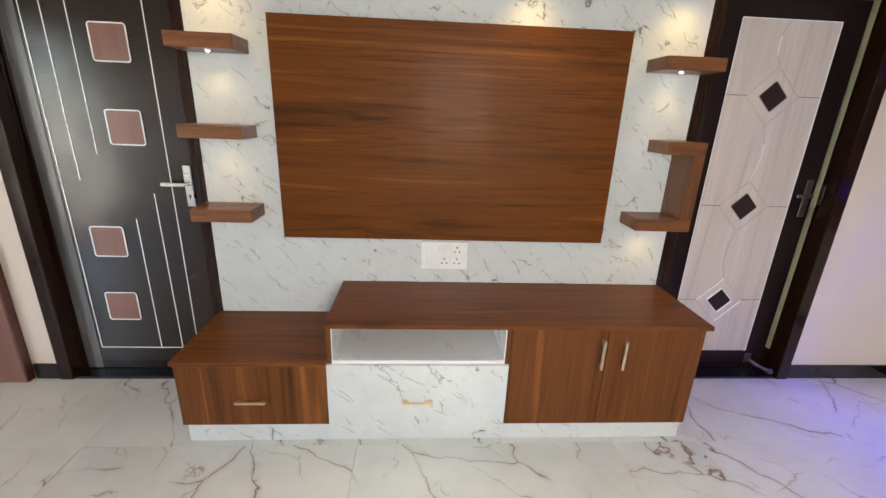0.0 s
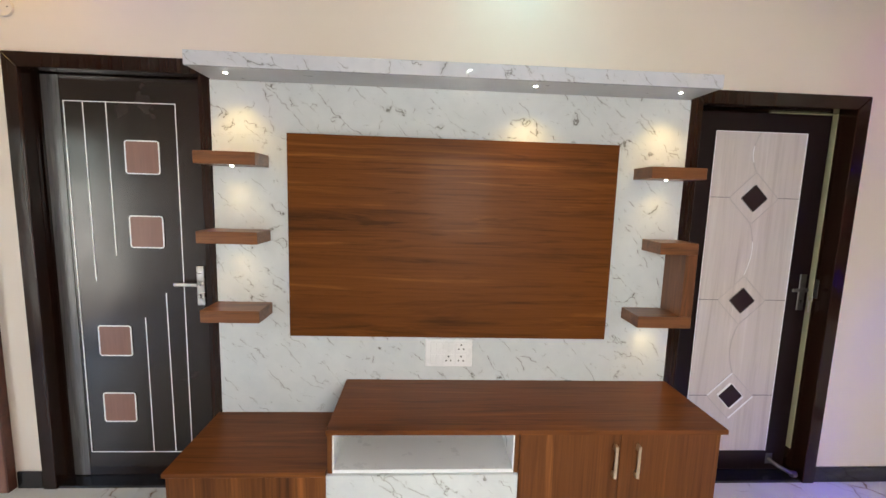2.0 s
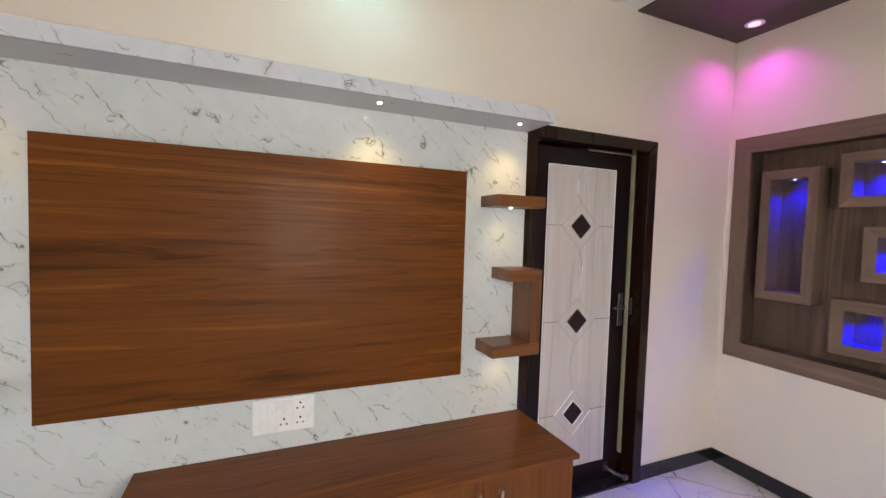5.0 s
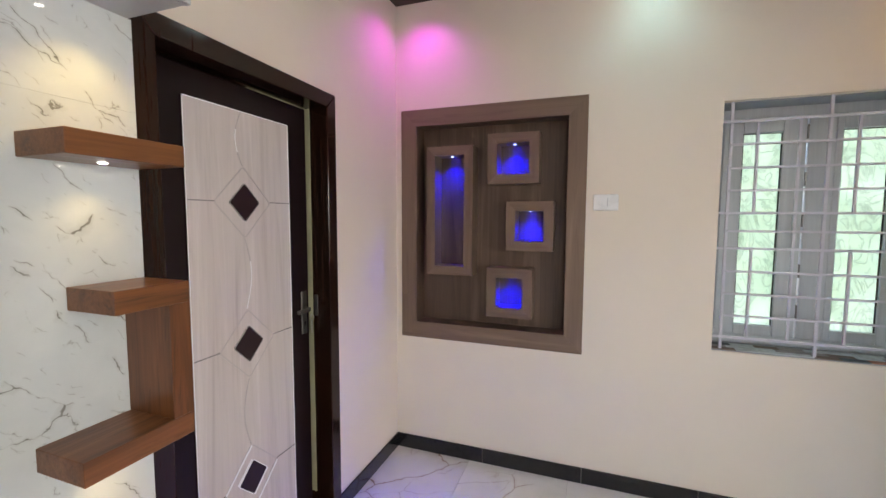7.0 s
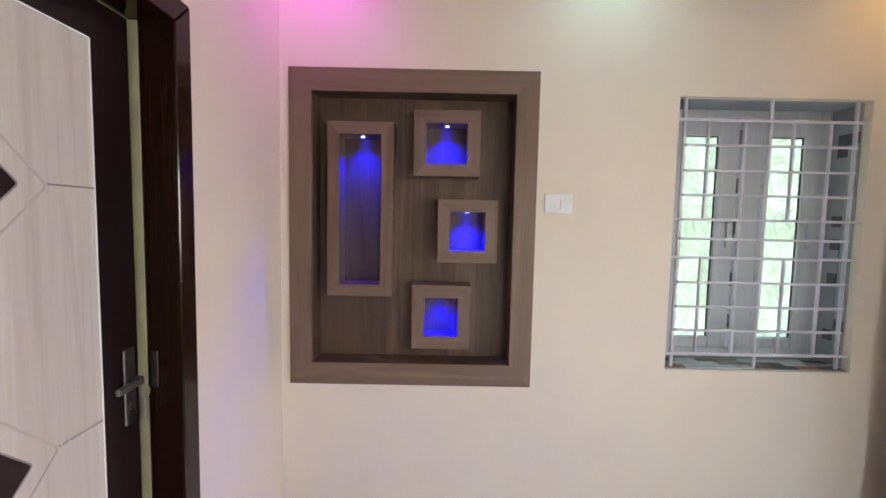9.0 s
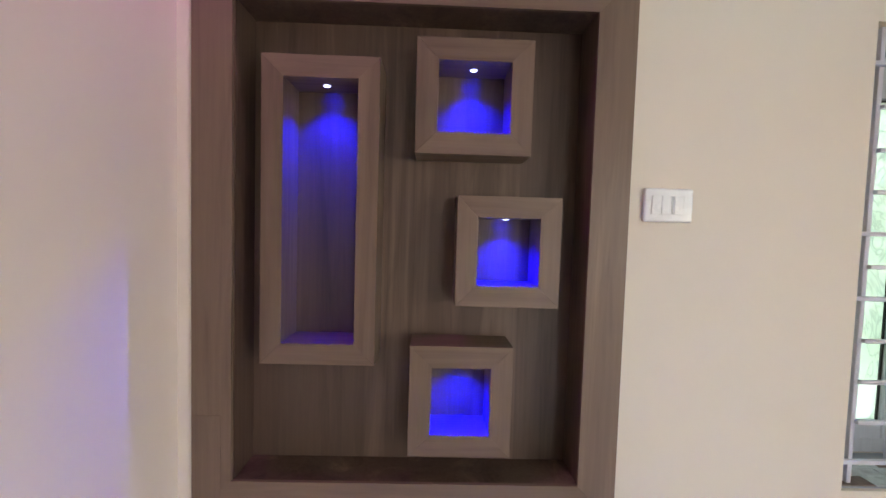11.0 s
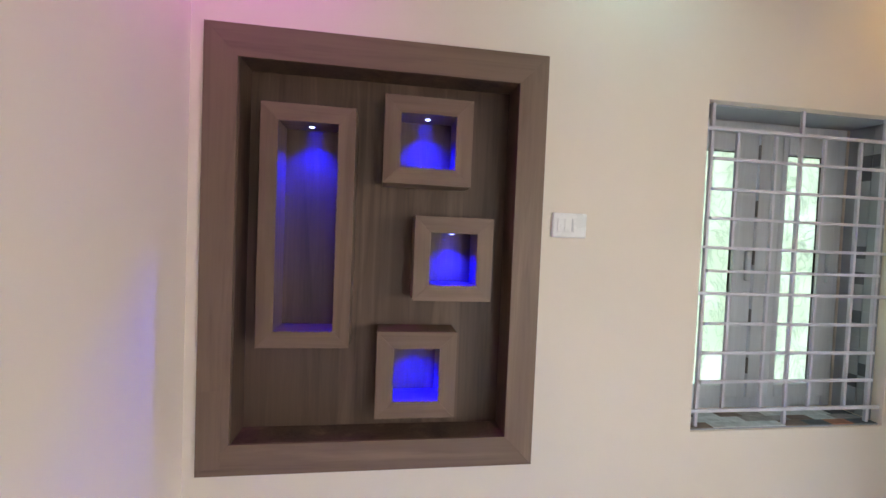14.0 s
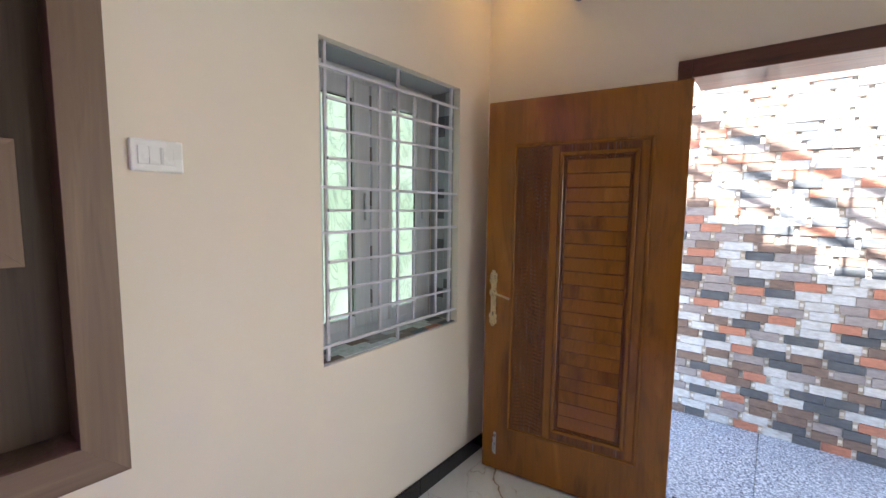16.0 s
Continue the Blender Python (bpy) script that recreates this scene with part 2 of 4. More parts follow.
OLD_BRASS = paint("aged_brass", (0.60, 0.47, 0.25, 1), 0.28, 0.15, 0.0, 0.03, 1.0, 30)
OLIVE = paint("olive_cream_primer", (0.42, 0.41, 0.26, 1), 0.6, 0.15, 0.0, 0.1, 0.0, 9)
GRILLE = paint("lilac_white_grille_paint", (0.61, 0.60, 0.68, 1), 0.4, 0.08, 0.0, 0.06, 0.0, 12)
FRAME_GREY = wood("grey_window_frame", (0.42, 0.45, 0.49, 1), (0.51, 0.54, 0.58, 1), (0.60, 0.63, 0.66, 1), "z", 0.4, 0.0, 6, 0.5, 0.0, 0.12, 0.1)
PLUM_CEIL = paint("plum_ceiling_laminate", (0.045, 0.018, 0.026, 1), 0.35, 0.15)
SLATE = paint("slate_tile", (0.10, 0.105, 0.12, 1), 0.5, 0.3)
GREY_REVEAL = paint("grey_plaster_reveal", (0.33, 0.345, 0.38, 1), 0.6, 0.12)
CLAY = paint("outdoor_ground", (0.20, 0.17, 0.14, 1), 0.9, 0.2)
CONCRETE = paint("plastered_outer_wall", (0.5, 0.47, 0.42, 1), 0.8, 0.1)
WHITE_LED = glow("white_led", (1, 0.95, 0.82, 1), 5)
PINK_LED = glow("pink_led", (1.0, 0.40, 0.88, 1), 0.14)
TEAL_LED = glow("cool_white_led", (0.75, 1.0, 0.95, 1), 4)
AMBER_LED = glow("amber_led", (1.0, 0.72, 0.30, 1), 1.06)
VIOLET_LED = glow("violet_led", (0.7, 0.45, 1.0, 1), 1.0)
BLUE_LED = glow("blue_led", (0.3, 0.35, 1.0, 1), 1.4)


def frosted():
    m = Mat("frosted_leaf_pattern_glass", (0.62, 0.72, 0.62, 1), 0.25)
    co = m.coords((1, 1, 0.55), (30, 0, 0))
    n = m.noise(co, 9, 3, 0.5, 2.2)
    leaf_lines = m.math("ABSOLUTE", m.math("SUBTRACT", n, 0.5))
    h = m.ramp(leaf_lines, [(0.0, 0.0), (0.05, 1.0)])
    m.bump(m.mix(0.5, h, m.noise(m.coords(), 30, 4, 0.6, 1.0)), 0.8, 0.01)
    tone = m.ramp(m.noise(m.coords(), 4, 3), [(0.3, (0.45, 0.52, 0.41, 1)), (0.7, (0.57, 0.62, 0.53, 1))])
    tr = m.node("ShaderNodeBsdfTranslucent")
    m.wire(tr.inputs[0], m.mix(1.0, tone, m.ramp(leaf_lines, [(0.0, 0.70), (0.04, 1.0)]), "MULTIPLY"))
    mx = m.node("ShaderNodeMixShader", Fac=0.2)
    m.t.links.new(tr.outputs[0], mx.inputs[1])
    m.t.links.new(m.p.outputs[0], mx.inputs[2])
    m.t.links.new(mx.outputs[0], m.t.nodes["Material Output"].inputs[0])
    return m.m


FROSTED = frosted()


def stone_mix(joined=False):
    m = Mat("split_stone_cladding", rough=0.75)
    r = m.node("ShaderNodeNewGeometry").outputs["Random Per Island"] if joined else m.node("ShaderNodeObjectInfo").outputs["Random"]
    c = m.ramp(r, [(0.0, (0.60, 0.64, 0.67, 1)), (0.36, (0.22, 0.16, 0.135, 1)), (0.54, (0.11, 0.125, 0.145, 1)), (0.69, (0.33, 0.31, 0.32, 1)), (0.87, (0.48, 0.22, 0.155, 1))], "CONSTANT")
    n = m.noise(m.coords((1, 1, 3), vary=9.0), 22, 5, 0.65)
    m.put("Base Color", m.mix(0.7, c, m.ramp(n, [(0.3, 0.55), (0.7, 1.2)]), "MULTIPLY"))
    return m.bump(n, 0.5, 0.01).m


STONE, STONE_JOINED = stone_mix(), stone_mix(True)


def granite():
    m = Mat("speckled_blue_grey_granite", rough=0.3)
    n = m.noise(m.coords((1, 1, 1)), 75, 3, 0.7, 0.6)
    m.put("Base Color", m.ramp(n, [(0.38, (0.06, 0.075, 0.10, 1)), (0.5, (0.22, 0.26, 0.32, 1)), (0.62, (0.50, 0.54, 0.60, 1))]))
    return m.m


GRANITE = granite()

# ---- building helpers ----
ORIGIN = {}


def thing(name, label, category, at=(0, 0, 0), group="", kind="", m=None):
    """An Empty at the base of a thing; its parts are given in world metres, or in its own when m is given."""
    ob = new(name)
    ob.empty_display_size = 0.05
    if m is None:
        ob.location = at
        ORIGIN[ob.name] = Vector(at)
    else:
        ob.matrix_world = m
        ORIGIN[ob.name] = Vector((0, 0, 0))
    return tagged(ob, label, category, group, kind)


def part(name, bm, material, parent=None, label=""):
    """Links a bmesh as one mesh object under a thing or part."""
    o = ORIGIN.get(parent.name, Vector((0, 0, 0))) if parent else Vector((0, 0, 0))
    bmesh.ops.translate(bm, verts=bm.verts, vec=-o)
    me = bpy.data.meshes.new(name)
    bm.to_mesh(me)
    bm.free()
    me.materials.append(material)
    ob = new(name, me)
    if parent:
        ob.parent = parent
        ORIGIN[ob.name] = o
    return tagged(ob, label)


def solid(name, bm, material, label, category="", kind="", group=""):
    """A top-level thing or piece of the setting that is one mesh."""
    return tagged(part(name, bm, material), label, category, group, kind)


def box(x0, x1, y0, y1, z0, z1, bevel=0.0, bm=None, seg=1):
    bm = bm or bmesh.new()
    r = bmesh.ops.create_cube(bm, size=1.0)
    vs = r["verts"]
    for v in vs:
        v.co = Vector(((x0 + x1) / 2 + v.co.x * (x1 - x0), (y0 + y1) / 2 + v.co.y * (y1 - y0), (z0 + z1) / 2 + v.co.z * (z1 - z0)))
    if bevel:
        es = {e for v in vs for e in v.link_edges}
        bmesh.ops.bevel(bm, geom=list(es), offset=bevel, segments=seg, affect="EDGES", profile=0.5)
    return bm


def prism(points, normal, bevel=0.0, bm=None):
    """A flat polygon pushed along normal."""
    bm = bm or bmesh.new()
    vs = [bm.verts.new(p) for p in points]
    f = bm.faces.new(vs)
    r = bmesh.ops.extrude_face_region(bm, geom=[f])
    top = [g for g in r["geom"] if isinstance(g, bmesh.types.BMVert)]
    bmesh.ops.translate(bm, verts=top, vec=Vector(normal))
    bmesh.ops.recalc_face_normals(bm, faces=bm.faces)
    if bevel:
        bmesh.ops.bevel(bm, geom=list(bm.edges), offset=bevel, segments=1, affect="EDGES")
    return bm


def disc(centre, radius, depth, axis="z", seg=24, r2=None, bm=None):
    bm = bm or bmesh.new()
    turn = {"z": Matrix(), "x": Matrix.Rotation(radians(90), 4, "Y"), "y": Matrix.Rotation(radians(90), 4, "X")}[axis]
    bmesh.ops.create_cone(bm, cap_ends=True, segments=seg, radius1=radius, radius2=radius if r2 is None else r2, depth=depth, matrix=Matrix.Translation(centre) @ turn)
    return bm


def tube(points, radius, seg=8, bm=None):
    """A round rod along a line of points."""
    bm = bm or bmesh.new()
    rings = []
    pts = [Vector(p) for p in points]
    for i, p in enumerate(pts):
        d = (pts[min(i + 1, len(pts) - 1)] - pts[max(i - 1, 0)]).normalized()
        q = d.to_track_quat("Z", "Y").to_matrix()
        rings.append([bm.verts.new(p + q @ Vector((radius * math.cos(2 * math.pi * k / seg), radius * math.sin(2 * math.pi * k / seg), 0))) for k in range(seg)])
    for a, b in zip(rings, rings[1:]):
        for k in range(seg):
            bm.faces.new((a[k], a[(k + 1) % seg], b[(k + 1) % seg], b[k]))
    bm.faces.new(rings[0][::-1])
    bm.faces.new(rings[-1])
    bmesh.ops.recalc_face_normals(bm, faces=bm.faces)
    return bm


def spot(name, eye, target, power, color, size, blend, parent=None, radius=0.02):
    data = bpy.data.lights.new(name, "SPOT")
    data.energy, data.color, data.spot_size, data.spot_blend, data.shadow_soft_size = power, color, radians(size), blend, radius
    ob = new(name, data)
    m = look(eye, target)
    if parent:
        ob.parent = parent
        m = Matrix.Translation(-ORIGIN[parent.name]) @ m
    ob.matrix_basis = m
    return ob


# ---- the room ----
WEST, EAST, SOUTH, NORTH, TOP = -3.4, 3.06, -0.83, 2.13, 2.87
T = 0.23
LD0, LD1, RD0, RD1, DH = -1.80, -0.915, 1.43, 2.335, 2.11
WY0, WY1, WZ0, WZ1 = -0.549, 0.327, 0.86, 2.122
NY0, NY1, NZ0, NZ1 = 1.063, 1.983, 0.868, 2.113
SD0, SD1, SDH = 1.02, 2.064, 2.10
HW0, HW1 = -0.74, 0.24


def wall_y(y0, y1, x0, x1, holes, z0=0.0, z1=TOP):
    """A wall along x with openings (xa, xb, za, zb), in order of x."""
    bm, at = bmesh.new(), x0
    for a, b, c, d in holes:
        box(at, a, y0, y1, z0, z1, bm=bm)
        if c > z0:
            box(a, b, y0, y1, z0, c, bm=bm)
        if d < z1:
            box(a, b, y0, y1, d, z1, bm=bm)
        at = b
    box(at, x1, y0, y1, z0, z1, bm=bm)
    return bm


def wall_x(x0, x1, y0, y1, holes, z0=0.0, z1=TOP):
    bm, at = bmesh.new(), y0
    for a, b, c, d in holes:
        box(x0, x1, at, a, z0, z1, bm=bm)
        if c > z0:
            box(x0, x1, a, b, z0, c, bm=bm)
        if d < z1:
            box(x0, x1, a, b, d, z1, bm=bm)
        at = b
    box(x0, x1, at, y1, z0, z1, bm=bm)
    return bm


solid("wall_north", wall_y(NORTH, NORTH + T, WEST - T, EAST + T, [(LD0, LD1, 0, DH), (RD0, RD1, 0, DH)]), CREAM, "cream painted wall behind the television unit", kind="structure")
east = wall_x(EAST, EAST + T, SOUTH, NORTH, [(WY0, WY1, WZ0, WZ1), (NY0 - 0.007, NY1 + 0.007, NZ0 - 0.007, NZ1 + 0.007)])
solid("wall_east", east, CREAM, "cream painted wall with a recessed niche and a window", kind="structure")
# the raised opening beside the entrance is added for the unseen fill lamp
solid("wall_south", wall_y(SOUTH - T, SOUTH, WEST - T, EAST + T, [(0.12, 0.93, 0.90, 2.10), (SD0, SD1, 0, SDH)]), CREAM, "cream painted wall with the open entrance and an added fill light opening", kind="structure")
solid("wall_west", wall_x(WEST - T, WEST, SOUTH, NORTH, [(HW0, HW1, 0, 2.06)]), CREAM, "cream painted end wall with a doorway", kind="structure")
solid("ceiling", box(WEST - T, EAST + T, SOUTH - T, NORTH + T, TOP, TOP + 0.14), WHITE_CEIL, "plain white plastered ceiling", kind="structure")
solid("roof_slab", box(WEST - T - 0.2, EAST + T + 0.15, SOUTH - T - 0.32, NORTH + T + 0.3, TOP + 0.144, TOP + 0.19), CONCRETE, "plastered concrete roof slab with an overhang", kind="structure")
for x0, x1, y0, y1 in ((2.153, EAST - 0.002, 1.22, NORTH - 0.002),):
    solid("ceiling_panel", box(x0, x1, y0, y1, TOP - 0.012, TOP - 0.001, 0.002), PLUM_CEIL, "dark plum laminated square in the ceiling's corner", kind="structure")
solid("floor_bed", box(WEST - T, EAST + T, SOUTH - T, NORTH + T, -0.10, -0.012), GROUT, "pale cement bed under the floor tiles", kind="structure")
solid("ground", box(-60, 60, -60, 60, -0.16, -0.12), CLAY, "bare brown ground outside the house", kind="structure")

# unseen steps with a railing, added above the entrance to shape the stone wall's shadow
rs = thing("shadow_stair", "unseen concrete steps and thin railing added to cast a stepped shadow", "stair", (2.4, -1.2, TOP + 0.19), kind="structure")
for k in range(5):
    part("step", box(1.615 + 0.27 * k, EAST + T + 0.14, -1.379, -0.9, TOP + 0.1905 + 0.145 * k, TOP + 0.335 + 0.145 * k, 0.003), CONCRETE, rs)
rail_z = lambda x: 4.07 + (x - 2.255) * 0.55
for k in range(6):
    x = 1.485 + 0.27 * k
    part("post", box(x - 0.008, x + 0.008, -1.372, -1.356, TOP + 0.1902 + max(0.0, 0.145 * k), rail_z(x), 0.002), GRILLE, rs)
for drop, w in ((0.0, 0.015), (0.19, 0.006), (0.38, 0.006)):
    q = [(x, -1.372, rail_z(x) - drop + s * w) for x, s in ((1.3, -1), (2.95, -1), (2.95, 1), (1.3, 1))]
    part("rail", prism(q, (0, 0.024, 0)), GRILLE, rs)

# rooms behind the two closed doors
for x0, x1 in ((LD0 - 0.1, LD1 + 0.1), (RD0 - 0.1, RD1 + 0.1)):
    bm = box(x0, x1, 2.8, 2.9, 0, 2.3)
    box(x0 - 0.1, x0, NORTH + T, 2.9, 0, 2.3, bm=bm)
    box(x1, x1 + 0.1, NORTH + T, 2.9, 0, 2.3, bm=bm)
    box(x0, x1, NORTH + T, 2.8, 2.3, 2.4, bm=bm)
    box(x0, x1, NORTH + T, 2.8, -0.1, -0.02, bm=bm)
    solid("lobby_walls", bm, CREAM, "plain walls of the small space behind a door", kind="structure")


def skirting(x0, x1, y0, y1, axis):
    """Black stone skirting in lengths of about 0.6 m."""
    a, b = (x0, x1) if axis == "x" else (y0, y1)
    n = max(1, round((b - a) / 0.6))
    for i in range(n):
        p, q = a + (b - a) * i / n + 0.0012, a + (b - a) * (i + 1) / n - 0.0012
        bm = box(p, q, y0, y1, 0, 0.092, 0.002) if axis == "x" else box(x0, x1, p, q, 0, 0.092, 0.002)
        solid("baseboard", bm, BLACK_STONE, "polished black granite skirting piece", kind="structure")


skirting(RD1 + 0.03, EAST - 0.014, NORTH - 0.012, NORTH - 0.001, "x")
skirting(-1.955, LD0 - 0.03, NORTH - 0.012, NORTH - 0.001, "x")
skirting(EAST - 0.013, EAST - 0.001, SOUTH + 0.001, NORTH - 0.001, "y")
skirting(2.10, EAST - 0.014, SOUTH + 0.001, SOUTH + 0.012, "x")
skirting(WEST + 0.014, SD0 - 0.06, SOUTH + 0.001, SOUTH + 0.012, "x")
skirting(WEST + 0.001, WEST + 0.012, HW1 + 0.062, NORTH - 0.014, "y")

# ---- television unit ----
MY = 2.10
ML, MR = -0.902, 1.406
wp = thing("marble_wall_panel", "white marble laminate wall panel with grey veins behind the television unit", "wall panel", (0.25, MY, 0))
for i, (z0, z1) in enumerate(((0.0, 0.6009), (0.6012, 1.8209), (1.8212, 2.0655))):
    part("panel_sheet", box(ML, MR, MY, NORTH - 0.001, z0, z1), MARBLE, wp)

canopy = thing("wall_canopy", "white marble laminate canopy shelf with grey glossy underside", "canopy", (0.25, 2.0, 2.06))
part("fascia", box(-0.896, 1.400, 1.873, 1.891, 2.064, 2.123, 0.0015), MARBLE_EDGE, canopy)
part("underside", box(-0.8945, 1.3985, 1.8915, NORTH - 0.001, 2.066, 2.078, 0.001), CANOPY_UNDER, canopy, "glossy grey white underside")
part("top_board", box(-0.8945, 1.3985, 1.8915, NORTH - 0.001, 2.0785, 2.122, 0.001), MARBLE_EDGE, canopy)


def puck(x, y, z, color_mat, power, color, size=124, blend=1.0, target=None, group="spotlights of the television unit", rad=0.0082, label="small round recessed white spotlight with a chrome rim"):
    """A small round lamp let into the board above it."""
    th = thing("spotlight", label, "spotlight", (x, y, z), group)
    bm = disc((x, y, z - 0.001), rad + 0.004, 0.002, seg=20)
    part("rim", bm, STEEL, th)
    part("lens", disc((x, y, z - 0.0026), rad, 0.001, seg=20), color_mat, th, "glowing lens")
    spot("lamp", (x, y, z - 0.0050), target or (x, y + 0.012, z - 1), power, color, size, blend, th, 0.002)
    return th


WARM = (1.0, 0.70, 0.26)
for x in (-0.772, 0.593, 1.272):
    puck(x, 1.972, 2.066, WHITE_LED, SPOT_POWER * 5.4, WARM, 106, 0.95)


def shelf(x0, x1, z0, z1, lamp):
    th = thing("floating_shelf", "short walnut floating shelf on the marble panel", "shelf", ((x0 + x1) / 2, MY, z0), "floating shelves")
    part("board", box(x0, x1, 1.93, MY - 0.0005, z0, z1, 0.0015), SHELF_WOOD, th)
    if lamp is not None:
        puck(lamp, 2.022, z0, WHITE_LED, SPOT_POWER * 1.3, WARM, 108, 1.0)
    return th


shelf(-0.905, -0.640, 1.672, 1.728, -0.779)
shelf(-0.907, -0.640, 1.321, 1.376, -0.776)
shelf(-0.904, -0.639, 0.957, 1.014, None)
shelf(1.146, 1.409, 1.671, 1.725, 1.270)
th = thing("c_shaped_shelf", "walnut shelf bent like a bracket beside the door", "shelf", (1.28, MY, 0.96), "floating shelves")
part("top_board", box(1.221, 1.407, 1.93, MY - 0.0005, 1.318, 1.374, 0.0015), SHELF_WOOD, th)
part("side_board", box(1.350, 1.407, 1.931, MY - 0.0005, 1.0165, 1.3175, 0.001), SHELF_WOOD_Z, th)
part("bottom_board", box(1.143, 1.407, 1.93, MY - 0.0005, 0.959, 1.016, 0.0015), SHELF_WOOD, th)
puck(1.270, 2.025, 0.959, WHITE_LED, SPOT_POWER * 1.3, WARM, 108, 1.0)

tv = thing("television_panel", "large walnut veneer board for a television on the marble wall", "panel", (0.25, MY, 0.86))
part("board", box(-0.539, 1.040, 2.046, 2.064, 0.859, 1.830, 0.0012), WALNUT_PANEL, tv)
part("spacer", box(-0.45, 0.95, 2.0645, MY - 0.0005, 0.92, 1.77), BROWN_GLOSS, tv)

# low unit: two cabinets, an open bay with a drawer, tops and plinth
FY = 1.642
lc = thing("drawer_cabinet", "low walnut drawer cabinet with a brass pull", "cabinet", (-0.6, 1.87, 0.095), "units of the television cabinet")
part("body", box(-0.916, -0.274, FY + 0.02, MY - 0.001, 0.095, 0.414, 0.001), WALNUT_Z, lc)
part("top", box(-0.919, -0.2745, 1.618, MY - 0.001, 0.4145, 0.434, 0.0012), WALNUT_X, lc)
lf = part("drawer_front", box(-0.918, -0.277, FY, FY + 0.019, 0.097, 0.412, 0.0012), WALNUT_Z, lc)


def bar_pull(c, length, axis, parent):
    """A flat brass pull on two feet."""
    x, y, z = c
    h = length / 2
    if axis == "x":
        bm = box(x - h, x + h, y - 0.026, y - 0.018, z - 0.006, z + 0.006, 0.001)
        for s in (-1, 1):
            box(x + s * (h - 0.012) - 0.011, x + s * (h - 0.012) + 0.011, y - 0.018, y - 0.0002, z - 0.006, z + 0.006, bm=bm)
    else:
        bm = box(x - 0.006, x + 0.006, y - 0.026, y - 0.018, z - h, z + h, 0.001)
        for s in (-1, 1):
            box(x - 0.006, x + 0.006, y - 0.018, y - 0.0002, z + s * (h - 0.012) - 0.011, z + s * (h - 0.012) + 0.011, bm=bm)
    part("pull_handle", bm, BRASS, parent, "flat champagne brass pull")


bar_pull((-0.608, FY, 0.228), 0.13, "x", lf)
mc = thing("media_bay", "open white media bay above a marble laminate drawer", "cabinet", (0.125, 1.87, 0.095), "units of the television cabinet")
part("side_panel", box(-0.272, -0.252, FY, MY - 0.001, 0.414, 0.592, 0.001), WALNUT_Z, mc)
part("side_panel", box(0.5035, 0.5225, FY, MY - 0.001, 0.414, 0.592, 0.001), WALNUT_Z, mc)
part("side_lining", box(-0.2515, -0.246, FY + 0.004, MY - 0.02, 0.4285, 0.591), WHITE_LAM, mc)
part("side_lining", box(0.4975, 0.503, FY + 0.004, MY - 0.02, 0.4285, 0.591), WHITE_LAM, mc)
part("bay_floor", box(-0.2515, 0.503, FY + 0.004, MY - 0.02, 0.410, 0.428, 0.001), WHITE_LAM, mc)
part("bay_back", box(-0.2515, 0.503, MY - 0.0195, MY - 0.001, 0.410, 0.591), WHITE_LAM, mc)
part("body", box(-0.272, 0.522, FY + 0.02, MY - 0.022, 0.096, 0.409), WHITE_LAM, mc)
mf = part("drawer_front", box(-0.2745, 0.520, FY - 0.012, FY + 0.0195, 0.098, 0.4135, 0.0015), MARBLE, mc, "white marble laminate drawer front")
bar_pull((0.121, FY - 0.012, 0.231), 0.133, "x", mf)
rc = thing("double_door_cabinet", "walnut cabinet with two doors and slim brass pulls", "cabinet", (0.96, 1.87, 0.095), "units of the television cabinet")
part("body", box(0.524, 1.396, FY + 0.02, MY - 0.001, 0.095, 0.592, 0.001), WALNUT_Z, rc)
for x0, x1, hx in ((0.525, 0.9555, 0.932), (0.9585, 1.394, 1.030)):
    d = part("door", box(x0, x1, FY, FY + 0.019, 0.093, 0.5905, 0.0012), WALNUT_Z, rc)
    bar_pull((hx, FY, 0.471), 0.145, "z", d)
wt = thing("worktop", "long walnut veneer top of the television unit", "worktop", (0.57, 1.86, 0.593))
part("board", box(-0.273, 1.4125, 1.6275, MY - 0.001, 0.593, 0.613, 0.001), WALNUT_X, wt)
part("edge_band", box(-0.274, 1.4135, 1.626, 1.6272, 0.593, 0.6128), WALNUT_X, wt)
part("edge_band", box(1.4128, 1.414, 1.6275, MY - 0.001, 0.593, 0.6128), SHELF_WOOD, wt)
part("cable_hole", box(0.865, 0.905, MY - 0.012, MY - 0.002, 0.6132, 0.6150, 0.0005), DARK_HOLE, wt, "small dark cable hole at the back")
solid("plinth", box(-0.905, 1.385, FY + 0.012, MY - 0.001, 0.0, 0.0945, 0.001), MARBLE, "white marble laminate plinth under the television unit", "plinth")

